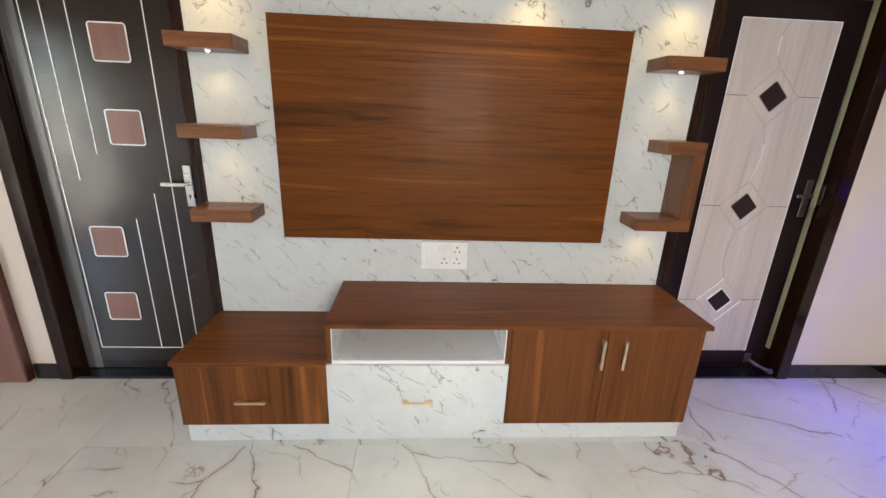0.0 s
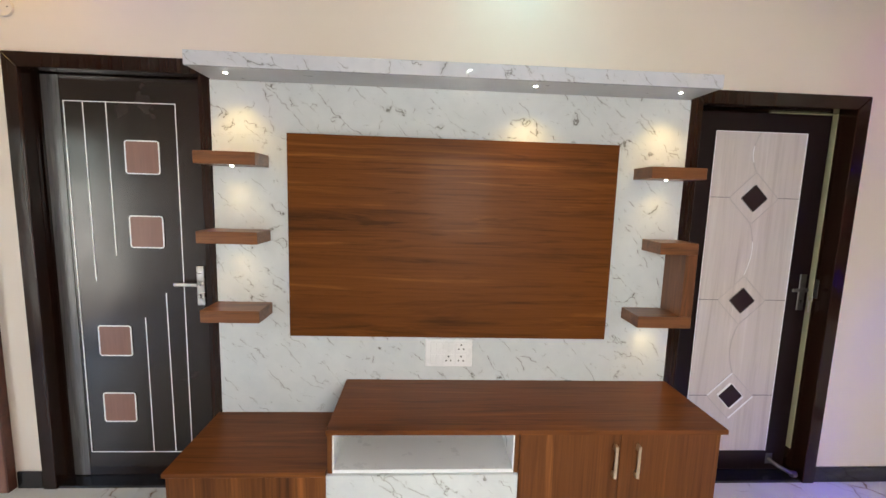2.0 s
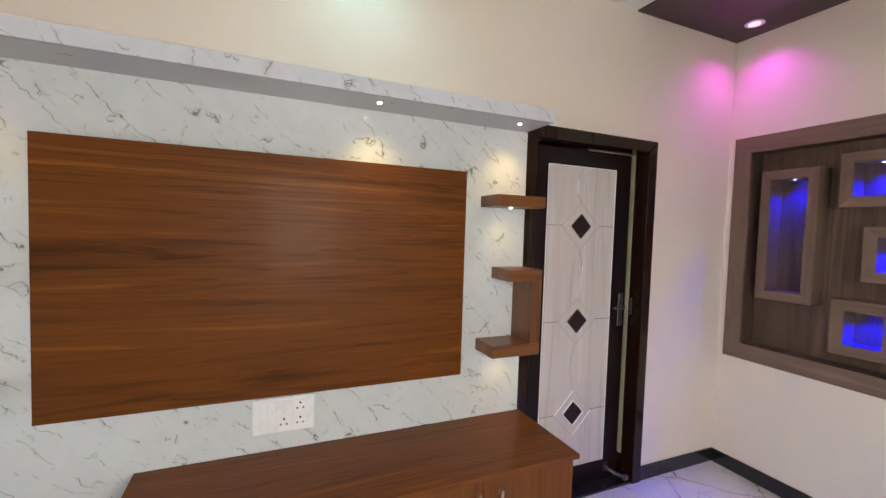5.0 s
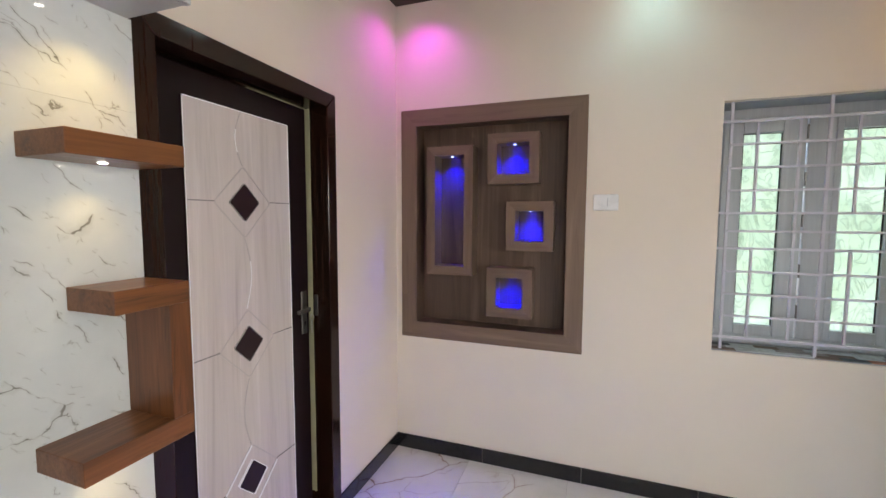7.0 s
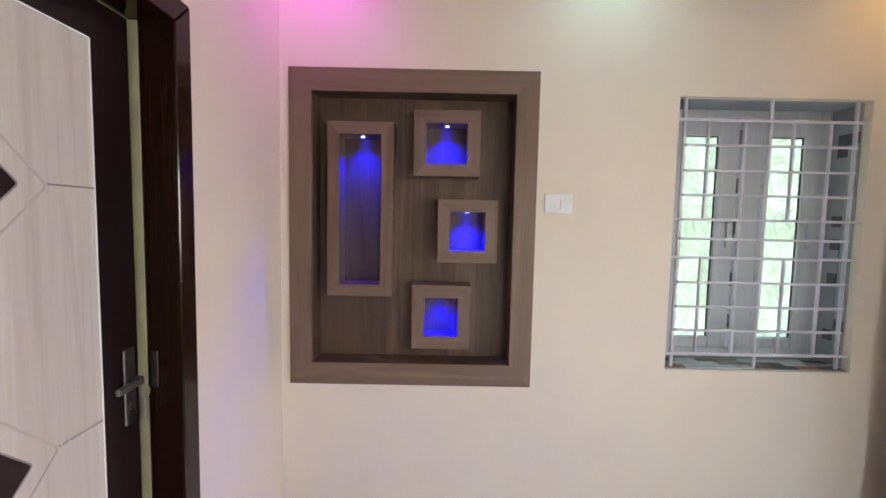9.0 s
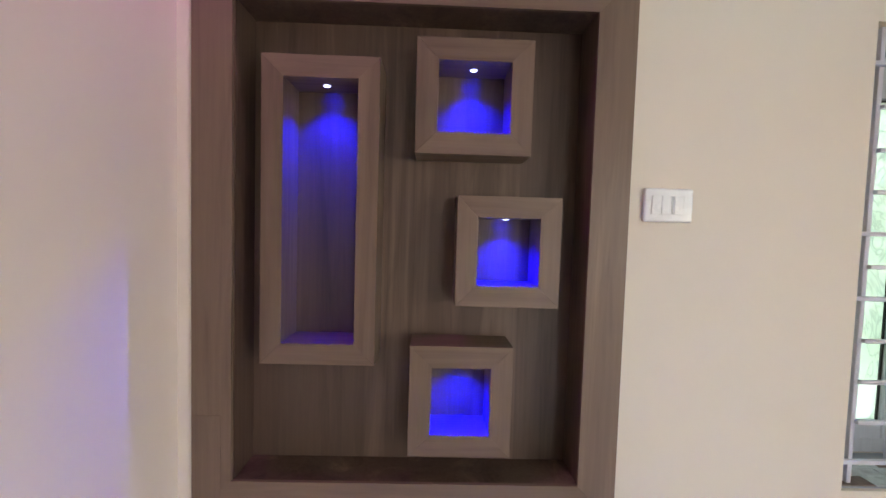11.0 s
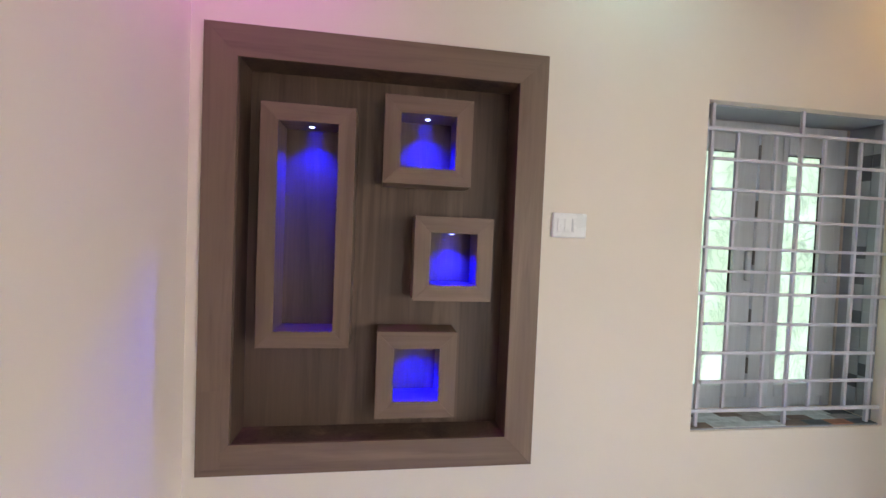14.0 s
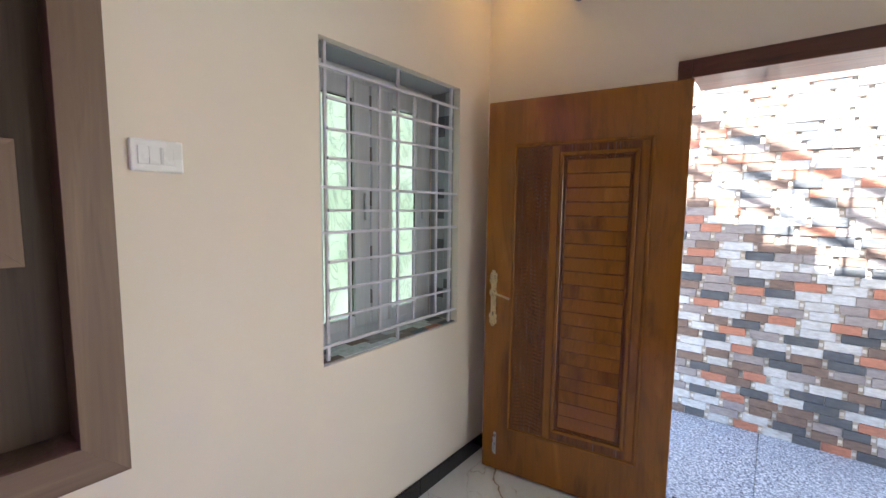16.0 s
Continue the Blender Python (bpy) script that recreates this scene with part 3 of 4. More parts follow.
# socket plate
sp = thing("socket_plate", "white plastic plate with three switches and three sockets", "socket", (0.247, MY, 0.69))
part("plate", box(0.125, 0.369, MY - 0.016, MY - 0.0003, 0.690, 0.838, 0.005, seg=2), WHITE_PLASTIC, sp)
for i in range(3):
    for j in range(2):
        cx, cz = 0.247 + (i - 1) * 0.064, 0.764 + (0.5 - j) * 0.062
        sock = i == 2 or (i == 1 and j == 1)
        part("module_gap", box(cx - 0.0296, cx + 0.0296, MY - 0.0166, MY - 0.0161, cz - 0.0276, cz + 0.0276), PALE_GAP, sp, "pale grey gap round a module")
        md = part("socket" if sock else "switch_rocker", box(cx - 0.028, cx + 0.028, MY - 0.0190, MY - 0.0168, cz - 0.026, cz + 0.026, 0.0015), WHITE_PLASTIC, sp)
        if sock:
            bm = disc((cx, MY - 0.0195, cz + 0.014), 0.0045, 0.001, "y", 12)
            for s in (-1, 1):
                disc((cx + s * 0.012, MY - 0.0195, cz - 0.008), 0.004, 0.001, "y", 12, bm=bm)
            part("pin_holes", bm, DARK_HOLE, md)
        else:
            part("gap", box(cx - 0.0005, cx + 0.0005, MY - 0.0196, MY - 0.0188, cz - 0.024, cz + 0.024), GREY_PLASTIC, md)

# ---- doors of the north wall ----


def door_frame(name, x0, x1, label, olive):
    th = thing(name, label, "door", ((x0 + x1) / 2, NORTH, 0), kind="structure")
    fw, f0, f1 = 0.068, 2.108, 2.33
    lw = (x0 - 0.022 if x0 < 0 else x0 - 0.020)
    rw = x1 + 0.022
    zt = 2.155 if x0 < 0 else 2.124
    part("jamb", prism([(lw, f0, 0.0), (lw + fw, f0, 0.0), (lw + fw, f0, zt - fw), (lw, f0, zt)], (0, f1 - f0, 0), 0.003), BROWN_GLOSS, th)
    part("jamb", prism([(rw, f0, 0.0), (rw, f0, zt), (rw - fw, f0, zt - fw), (rw - fw, f0, 0.0)], (0, f1 - f0, 0), 0.003), BROWN_GLOSS, th)
    part("head", prism([(lw + 0.001, f0, zt), (lw + fw, f0, zt - fw + 0.001), (rw - fw, f0, zt - fw + 0.001), (rw - 0.001, f0, zt)], (0, f1 - f0, 0), 0.003), BROWN_GLOSS, th)
    part("threshold", box(lw + fw, rw - fw, NORTH - 0.012, f1, -0.01, 0.014, 0.002), BLACK_STONE, th, "black granite threshold")
    if olive:
        part("rebate_strip", box(rw - fw - 0.004, rw - fw - 0.0004, 2.208, 2.238, 0.15, zt - fw - 0.001), OLIVE, th, "bare olive cream strip in the rebate")
        part("rebate_strip", box(1.93, rw - fw - 0.005, 2.230, 2.246, zt - fw - 0.004, zt - fw - 0.0004), OLIVE, th, "bare olive cream strip in the rebate")
    return th, lw + fw, rw - fw


def groove_line(points, w, y, parent, name="inlay_line", z_lift=0.0022, metal=None):
    """A thin metal line laid on a leaf, following points (x, z)."""
    bm = bmesh.new()
    n = len(points)
    left, right = [], []
    for i, (x, z) in enumerate(points):
        a, b = points[max(i - 1, 0)], points[min(i + 1, n - 1)]
        dx, dz = b[0] - a[0], b[1] - a[1]
        k = w / 2 / max(math.hypot(dx, dz), 1e-6)
        left.append((x - dz * k, z + dx * k))
        right.append((x + dz * k, z - dx * k))
    rows = [[bm.verts.new((p[0], yy, p[1])) for p in side] for side, yy in ((left, y - 0.0002), (left, y - z_lift), (right, y - z_lift), (right, y - 0.0002))]
    for r0, r1 in zip(rows, rows[1:]):
        for i in range(n - 1):
            bm.faces.new((r0[i], r0[i + 1], r1[i + 1], r1[i]))
    bmesh.ops.recalc_face_normals(bm, faces=bm.faces)
    return part(name, bm, metal or GLINT_INLAY, parent)


def rounded(cx, cz, hx, hz, r, turn=0.0, n=5):
    """A rounded rectangle round (cx, cz), closed, turned by degrees."""
    pts = []
    for qx, qz, a0 in ((1, 1, 0), (-1, 1, 90), (-1, -1, 180), (1, -1, 270)):
        for k in range(n):
            a = radians(a0 + 90 * k / (n - 1))
            pts.append((qx * (hx - r) + r * math.cos(a), qz * (hz - r) + r * math.sin(a)))
    c, s = math.cos(radians(turn)), math.sin(radians(turn))
    return [(cx + c * x - s * z, cz + s * x + c * z) for x, z in pts]


def lever_lock(x, y, z0, z1, lever_z, toward, parent, metal=None, reach=0.115):
    """A lock plate with a lever handle; toward -1 points to smaller x."""
    metal = metal or STEEL
    lk = part("lock_plate", box(x - 0.02, x + 0.02, y - 0.008, y - 0.0004, z0, z1, 0.003), metal, parent, "brushed steel lock plate")
    bm = disc((x, y - 0.022, lever_z), 0.011, 0.028, "y", 14)
    box(min(x, x + toward * reach), max(x, x + toward * reach), y - 0.046, y - 0.034, lever_z - 0.009, lever_z + 0.009, 0.003, bm=bm)
    part("lever", bm, metal, lk)
    bm = disc((x, y - 0.0090, z0 + 0.055), 0.005, 0.002, "y", 12)
    box(x - 0.002, x + 0.002, y - 0.0100, y - 0.0082, z0 + 0.040, z0 + 0.053, bm=bm)
    part("keyhole", bm, DARK_HOLE, lk)
    return lk


dl, a, b = door_frame("door_1", LD0, LD1, "dark brown panelled door with copper squares and silver lines", False)
LY = 2.20
leaf = part("leaf", box(a + 0.004, b - 0.004, LY, LY + 0.035, 0.016, 2.083, 0.002), BLACK_LEAF, dl)
part("stile", box(-1.733, -1.652, LY - 0.003, LY - 0.0004, 0.02, 2.081, 0.001), GREY_STILE, dl, "streaked charcoal grey stile")
part("stile", box(-1.100, b - 0.005, LY - 0.003, LY - 0.0004, 0.02, 2.081, 0.001), BLACK_LEAF, dl)
for cx, cz in ((-1.283, 1.706), (-1.283, 1.339), (-1.473, 0.770), (-1.473, 0.406)):
    rr = rounded(cx, cz, 0.080, 0.079, 0.012)
    sq = part("inlay_square", prism([(x, LY - 0.0005, z) for x, z in rr], (0, -0.004, 0)), COPPER_TILE, dl, "copper brown inlay square")
    groove_line(rr + [rr[0]], 0.006, LY - 0.003, sq, "inlay_rim", 0.003)
for pts in ([(-1.637, 0.151), (-1.637, 1.963)], [(-1.117, 0.151), (-1.117, 1.966)], [(-1.639, 1.963), (-1.115, 1.966)], [(-1.637, 0.151), (-1.115, 0.150)],
            [(-1.549, 1.962), (-1.547, 1.082)], [(-1.442, 1.962), (-1.440, 1.212)], [(-1.208, 1.026), (-1.202, 0.152)], [(-1.318, 0.894), (-1.316, 0.152)]):
    groove_line(pts, 0.0042, LY, dl)
lever_lock(-1.029, LY - 0.0035, 0.965, 1.170, 1.080, -1, leaf)

dr, a, b = door_frame("door_2", RD0, RD1, "plum brown door with a pale panel and dark diamonds, slightly ajar", True)
RY = 2.215
leaf = part("leaf", box(a + 0.004, 2.262, RY, RY + 0.035, 0.016, 2.046, 0.002), PLUM, dr)
part("pale_panel", box(1.631, 2.134, RY - 0.004, RY - 0.0004, 0.138, 1.945, 0.0012), PALE_LEAF, dr, "pale ash grey laminate panel")
PY = RY - 0.0042
for pts in ([(1.631, 0.138), (1.631, 1.945)], [(2.134, 0.138), (2.134, 1.945)], [(1.631, 1.945), (2.134, 1.945)]):
    groove_line(pts, 0.0038, PY, dr, metal=GLINT_INLAY)
DX = 1.878
for cz in (1.598, 1.035, 0.476):
    dm = rounded(DX, cz, 0.053, 0.053, 0.008, 45.0)
    part("diamond", prism([(x, PY, z) for x, z in dm], (0, -0.005, 0)), PLUM_INLAY, dr, "dark plum diamond inlay")
    groove_line(dm + [dm[0]], 0.0034, PY - 0.0038, dr, "diamond_rim", metal=GLINT_INLAY if cz < 0.6 else GROOVE)
    big = rounded(DX, cz, 0.098, 0.098, 0.013, 45.0, 6)
    groove_line(big + [big[0]], 0.0042, PY, dr, "diamond_groove", metal=PALE_GROOVE)
    groove_line([(DX + 0.136, cz + 0.004), (2.131, cz + 0.004)], 0.0042, PY, dr, metal=GROOVE)
    groove_line([(1.634, cz + 0.002), (DX - 0.136, cz + 0.002)], 0.0042, PY, dr, metal=GROOVE)
# strips by the lowest diamond, glint put into white; wavy lines between the diamonds
for r, h in ((0.098, 0.094), (0.058, 0.052)):
    for s in (-1, 1):
        c, u = r * math.sqrt(0.5), h * math.sqrt(0.5)
        ox, oz = DX - s * c, 0.476 + s * c
        groove_line([(ox - u, oz - u), (ox + u, oz + u)], 0.0085, PY - 0.0026, dr, "polished_strip", metal=GLINT_INLAY)
for z0, z1, bulge in ((1.738, 1.942, -0.031), (1.178, 1.459, 0.029), (0.617, 0.893, -0.029)):
    wave = [(DX - 0.003 + bulge * math.sin(math.pi * k / 12), z0 + (z1 - z0) * k / 12) for k in range(13)]
    # partial highlights on the upper waves are painted in as whiter pieces
    for q0, q1, mat in ((0, 3, GLINT_INLAY if bulge > 0 else PALE_GROOVE), (3, 8, GLINT_INLAY if z0 > 1 else PALE_GROOVE), (8, 12, PALE_GROOVE)):
        groove_line(wave[q0:q1 + 1], 0.0036, PY, dr, "wavy_line", metal=mat)
lever_lock(2.222, RY, 0.985, 1.190, 1.105, -1, leaf, DARK_STEEL, 0.088)
bm = box(2.2815, 2.2848, 2.176, 2.196, 1.06, 1.165, 0.001)
part("strike_plate", bm, DARK_STEEL, dr, "steel strike plate")
bm = tube([(2.262 + 0.014 * math.cos(k * math.pi / 6), 2.196, 1.055 + 0.014 * math.sin(k * math.pi / 6)) for k in range(13)], 0.0016, 6)
box(2.256, 2.266, 2.194, 2.198, 0.985, 1.042, 0.001, bm=bm)
box(2.264, 2.273, 2.199, 2.202, 0.975, 1.040, 0.001, bm=bm)
part("key_ring", bm, STEEL, dr, "keys hanging on a ring")
bm = tube([(2.165, RY - 0.001, 0.085), (2.165, RY - 0.03, 0.082), (2.185, RY - 0.06, 0.070), (2.235, RY - 0.085, 0.050)], 0.011, 10)
disc((2.243, RY - 0.089, 0.047), 0.017, 0.026, "x", 14, bm=bm)
box(2.145, 2.185, RY - 0.006, RY - 0.0004, 0.055, 0.118, 0.002, bm=bm)
part("door_stopper", bm, DARK_STEEL, dr, "chrome foot stopper")

# ---- end doorway, unseen added south window and the door leaf folded back ----
ww = thing("door_3", "red brown timber frame of the bright end doorway", "door", (WEST, (HW0 + HW1) / 2, 0), kind="structure")
part("jamb", box(WEST - T + 0.002, WEST + 0.018, HW0 - 0.06, HW0 - 0.001 + 0.02, 0, 2.10, 0.003), RED_WOOD, ww)
part("jamb", box(WEST - T + 0.002, WEST + 0.018, HW1 - 0.02, HW1 + 0.06, 0, 2.10, 0.003), RED_WOOD, ww)
part("head", box(WEST - T + 0.002, WEST + 0.018, HW0 + 0.021, HW1 - 0.021, 2.03, 2.10, 0.003), RED_WOOD, ww)
# unseen frame, added round the fill lamp's opening
sn = thing("unseen_fill_window", "unseen grey window frame added round the south fill light", "window", (0.525, SOUTH - T, 0.9), kind="structure")
for x0, x1, z0, z1 in ((0.121, 0.165, 0.901, 2.099), (0.885, 0.929, 0.901, 2.099), (0.166, 0.884, 0.901, 0.945), (0.166, 0.884, 2.055, 2.099)):
    part("window_frame", box(x0, x1, SOUTH - 0.15, SOUTH - 0.10, z0, z1, 0.002), FRAME_GREY, sn)
fd = thing("folded_back_door", "red brown wooden door leaf folded back against the wall", "door", (-2.4, 2.1, 0))
part("leaf", box(-2.86, -1.972, 2.080, 2.127, 0.004, 2.05, 0.002), COPPER_TILE, fd)
part("edge_strip", box(-1.9715, -1.962, 2.080, 2.127, 0.004, 2.05, 0.002), RED_WOOD, fd, "brown edge strip")

# ---- entrance in the south wall ----
ed = thing("door_4", "red brown timber frame of the open entrance", "door", ((SD0 + SD1) / 2, SOUTH, 0), kind="structure")
part("jamb", box(SD0 - 0.045, SD0 + 0.03, SOUTH - T - 0.01, SOUTH + 0.018, 0, 2.135, 0.003), RED_WOOD, ed)
part("jamb", box(2.030, 2.085, SOUTH - 0.05, SOUTH + 0.018, 0, 2.135, 0.003), RED_WOOD, ed)
part("head", box(SD0 + 0.031, 2.0295, SOUTH - T - 0.01, SOUTH + 0.018, 2.058, 2.135, 0.003), RED_WOOD, ed)
part("threshold", box(SD0 + 0.031, 2.0295, SOUTH - T - 0.012, SOUTH + 0.004, -0.01, 0.012, 0.002), BLACK_STONE, ed, "black granite threshold")

LEAF_TURN = math.degrees(math.atan2(-0.657 + 0.802, 2.945 - 2.018))
wl = thing("entrance_door", "open polished teak door with grooved panel and brass lock", "door", m=pose(2.018, -0.802, 0.012, 0, 0, LEAF_TURN))
part("leaf", box(0.0, 0.938, -0.038, 0.0, 0.0, 2.04, 0.003), TEAK, wl)


def molding(u0, u1, z0, z1, w, h, parent, mat, y=0.0):
    """Four mitred strips round a rectangle on the leaf."""
    for q in ([(u0, z0), (u0 + w, z0 + w), (u0 + w, z1 - w), (u0, z1)], [(u1, z0), (u1, z1), (u1 - w, z1 - w), (u1 - w, z0 + w)],
              [(u0, z1), (u0 + w, z1 - w), (u1 - w, z1 - w), (u1, z1)], [(u0, z0), (u1, z0), (u1 - w, z0 + w), (u0 + w, z0 + w)]):
        part("molding", prism([(u, y + 0.0003, z) for u, z in q], (0, h, 0), min(0.003, h * 0.4)), mat, parent)


molding(0.133, 0.788, 0.255, 1.815, 0.014, 0.007, wl, TEAK)
molding(0.192, 0.548, 0.315, 1.762, 0.018, 0.012, wl, TEAK)
molding(0.216, 0.524, 0.339, 1.738, 0.010, 0.006, wl, TEAK_DARK)
part("recess_line", box(0.149, 0.770, 0.0002, 0.0012, 0.272, 1.798), TEAK_DARK, wl, "dark groove round the panels")
part("panel_face", box(0.152, 0.186, 0.0013, 0.0050, 0.276, 1.794, 0.001), TEAK, wl)
carve = part("carved_panel", box(0.595, 0.766, 0.0013, 0.0040, 0.278, 1.792, 0.001), TEAK_DARK, wl, "dark carved chevron panel")
bm = bmesh.new()
for k in range(74):
    z = 0.285 + k * 0.0202
    for s, ua, ub in ((1, 0.600, 0.680), (-1, 0.681, 0.761)):
        za, zb = (z, z + 0.018) if s > 0 else (z + 0.018, z)
        if max(za, zb) < 1.788:
            prism([(ua, 0.0042, za), (ub, 0.0042, zb), (ub, 0.0042, zb + 0.009), (ua, 0.0042, za + 0.009)], (0, 0.003, 0), bm=bm)
tagged(part("chevron_carving", bm, TEAK_DARK, carve), kind="stuff")
part("panel_face", box(0.554, 0.591, 0.0013, 0.0050, 0.276, 1.794, 0.001), TEAK, wl)
zs = [0.352 + k * (1.725 - 0.352) / 20 for k in range(21)]
for z0, z1 in zip(zs, zs[1:]):
    part("slat", prism([(0.229, 0.0013, z0 + 0.001), (0.229, 0.0120, z0 + 0.004), (0.229, 0.0115, z0 + 0.012), (0.229, 0.0045, z1 - 0.0035), (0.229, 0.0013, z1 - 0.0035)], (0.282, 0, 0)), TEAK, wl)
lp = part("lock_plate", box(0.871, 0.903, 0.0004, 0.008, 0.862, 1.118, 0.004, seg=2), OLD_BRASS, wl, "ornate champagne brass lock plate")
bm = disc((0.887, 0.004, 1.118), 0.021, 0.008, "y", 20)
disc((0.887, 0.004, 0.862), 0.021, 0.008, "y", 20, bm=bm)
for z, r in ((1.090, 0.024), (0.890, 0.024), (1.136, 0.012), (0.844, 0.012), (1.022, 0.023)):
    disc((0.887, 0.0048, z), r, 0.0088, "y", 20, r * 0.8, bm=bm)
disc((0.887, 0.0105, 0.935), 0.010, 0.008, "y", 16, bm=bm)
part("plate_ends", bm, OLD_BRASS, lp)
part("keyhole", box(0.882, 0.892, 0.0082, 0.0092, 0.895, 0.915, 0.0003), DARK_HOLE, lp)
part("lever", tube([(0.887, 0.006, 1.022), (0.887, 0.045, 1.022), (0.870, 0.052, 1.024), (0.830, 0.050, 1.020), (0.780, 0.048, 1.006)], 0.0062, 10), OLD_BRASS, lp)
bm = box(0.852, 0.868, 0.0004, 0.004, 0.092, 0.222, 0.002)
tube([(0.86, 0.003, 0.105), (0.86, 0.022, 0.118), (0.86, 0.026, 0.158), (0.86, 0.022, 0.196), (0.86, 0.003, 0.209)], 0.006, 8, bm=bm)
part("pull_handle", bm, STEEL, wl, "small steel pull near the floor")

# ---- niche and its boxes in the east wall ----
ni = thing("wall_niche", "taupe laminate framed recessed wall niche", "niche", (EAST, 1.525, 0.765))
FX = 3.048


def ring(y0, y1, z0, z1, w, x0, x1, parent, name, bevel=0.004):
    """Four mitred members round an opening in the plane x."""
    for q, mat in (([(y0, z0), (y0 + w, z0 + w), (y0 + w, z1 - w), (y0, z1)], TAUPE_LIGHT), ([(y1, z0), (y1, z1), (y1 - w, z1 - w), (y1 - w, z0 + w)], TAUPE_LIGHT),
                   ([(y0, z1), (y0 + w, z1 - w), (y1 - w, z1 - w), (y1, z1)], TAUPE_LIGHT_Y), ([(y0, z0), (y1, z0), (y1 - w, z0 + w), (y0 + w, z0 + w)], TAUPE_LIGHT_Y)):
        part(name, prism([(x0, y, z) for y, z in q], (x1 - x0, 0, 0), bevel), mat, parent)


ring(0.963, 2.088, 0.766, 2.212, 0.102, FX, EAST - 0.0005, ni, "frame_member", 0.0008)
part("joint_patch", box(FX - 0.0012, FX - 0.0002, 2.012, 2.086, 0.790, 1.045, 0.0003), TAUPE_LIGHT, ni, "patched strip of laminate")
part("back_panel", box(3.180, 3.195, NY0 - 0.0065, NY1 + 0.0065, NZ0 - 0.0065, NZ1 + 0.0065), TAUPE, ni)
for q in ((NY0 - 0.006, NY0, NZ0 - 0.006, NZ1 + 0.006), (NY1, NY1 + 0.006, NZ0 - 0.006, NZ1 + 0.006), (NY0, NY1, NZ0 - 0.006, NZ0), (NY0, NY1, NZ1, NZ1 + 0.006)):
    part("reveal_board", box(EAST, 3.179, q[0] + 0.0005, q[1] - 0.0005, q[2] + 0.0005, q[3] - 0.0005), TAUPE, ni)
solid("niche_backing", box(3.1955, 3.289, NY0 - 0.007, NY1 + 0.007, NZ0 - 0.007, NZ1 + 0.007), CREAM, "plastered wall behind the niche", kind="structure")
for y0, y1, z0, z1, oy0, oy1, oz0, oz1, name in ((1.617, 1.917, 1.183, 1.979, 1.680, 1.863, 1.233, 1.925, "tall"), (1.224, 1.525, 1.742, 2.036, 1.279, 1.467, 1.802, 1.982, ""),
                                                (1.136, 1.410, 1.347, 1.637, 1.188, 1.350, 1.400, 1.580, ""), (1.250, 1.524, 0.940, 1.239, 1.304, 1.464, 0.991, 1.170, "")):
    w = ((oy0 - y0) + (y1 - oy1) + (oz0 - z0) + (z1 - oz1)) / 4
    bx = thing("display_box", ("tall " if name else "small square ") + "taupe laminate display box lit blue inside", "display box", (3.18, (y0 + y1) / 2, z0), "display boxes in the niche")
    ring(y0, y1, z0, z1, w, 3.055, 3.1795, bx, "box_side", 0.0007)
    cy = (y0 + y1) / 2
    lamp_z = z1 - w - 0.0004
    bl = puck(3.116, cy, lamp_z, BLUE_LED, BLUE_POWER * (0.85 if name else 1.0), (0.0, 0.0, 1.0), 104, 0.75, (3.122, cy, lamp_z - 0.2), "blue spotlights of the niche", 0.008, "small round spotlight that glows blue")
    spot("side_glow", (3.116, cy, lamp_z - 0.005), (3.18, cy, lamp_z - 0.026), BLUE_POWER * 0.016, (0.0, 0.0, 1.0), 62, 1.0, bl, 0.002)

# ---- switch, discs and wall fitting ----
sw = thing("light_switch", "white plastic switch plate beside the niche", "switch", (EAST, 0.860, 1.583))
part("plate", box(EAST - 0.014, EAST - 0.0004, 0.796, 0.925, 1.583, 1.671, 0.006, seg=3), WHITE_PLASTIC, sw)
part("inset", box(EAST - 0.0150, EAST - 0.0142, 0.814, 0.908, 1.602, 1.652, 0.0003), WHITE_PLASTIC, sw)
part("slit", box(EAST - 0.0158, EAST - 0.0151, 0.8495, 0.8545, 1.605, 1.650), GREY_PLASTIC, sw, "grey slit between the rockers")
for y0, y1 in ((0.8815, 0.907), (0.8560, 0.8808), (0.8225, 0.8480)):
    part("switch_rocker", box(EAST - 0.0168, EAST - 0.0152, y0, y1, 1.603, 1.651, 0.0012), WHITE_PLASTIC, sw)
cp = thing("round_cover_plate", "round white cover plate high on the cream wall", "cover plate", (-1.80, NORTH, 2.346))
part("plate", disc((-1.80, NORTH - 0.004, 2.346), 0.042, 0.007, "y", 28, 0.038), CREAM, cp)
for s in (-1, 1):
    part("screw", disc((-1.80 + s * 0.018, NORTH - 0.0082, 2.346), 0.003, 0.002, "y", 10), DARK_HOLE, cp)
cp = thing("round_cover_plate", "round white cover plate high on the cream wall", "cover plate", (EAST, 0.65, 2.70))
part("plate", disc((EAST - 0.004, 0.65, 2.705), 0.040, 0.007, "x", 28), CREAM, cp)

# ---- window ----
wi = thing("window_1", "grey two leaf window with frosted green glass and white grille", "window", (EAST + 0.15, (WY0 + WY1) / 2, WZ0), kind="structure")
WX = 3.265
e = 0.0015
part("outer_frame", box(WX, WX + 0.024, WY0 + e, WY0 + 0.05, WZ0 + e, WZ1 - e, 0.002), FRAME_GREY, wi)
part("outer_frame", box(WX, WX + 0.024, WY1 - 0.05, WY1 - e, WZ0 + e, WZ1 - e, 0.002), FRAME_GREY, wi)
part("outer_frame", box(WX, WX + 0.024, WY0 + 0.051, WY1 - 0.051, WZ1 - 0.055, WZ1 - e, 0.002), FRAME_GREY, wi)
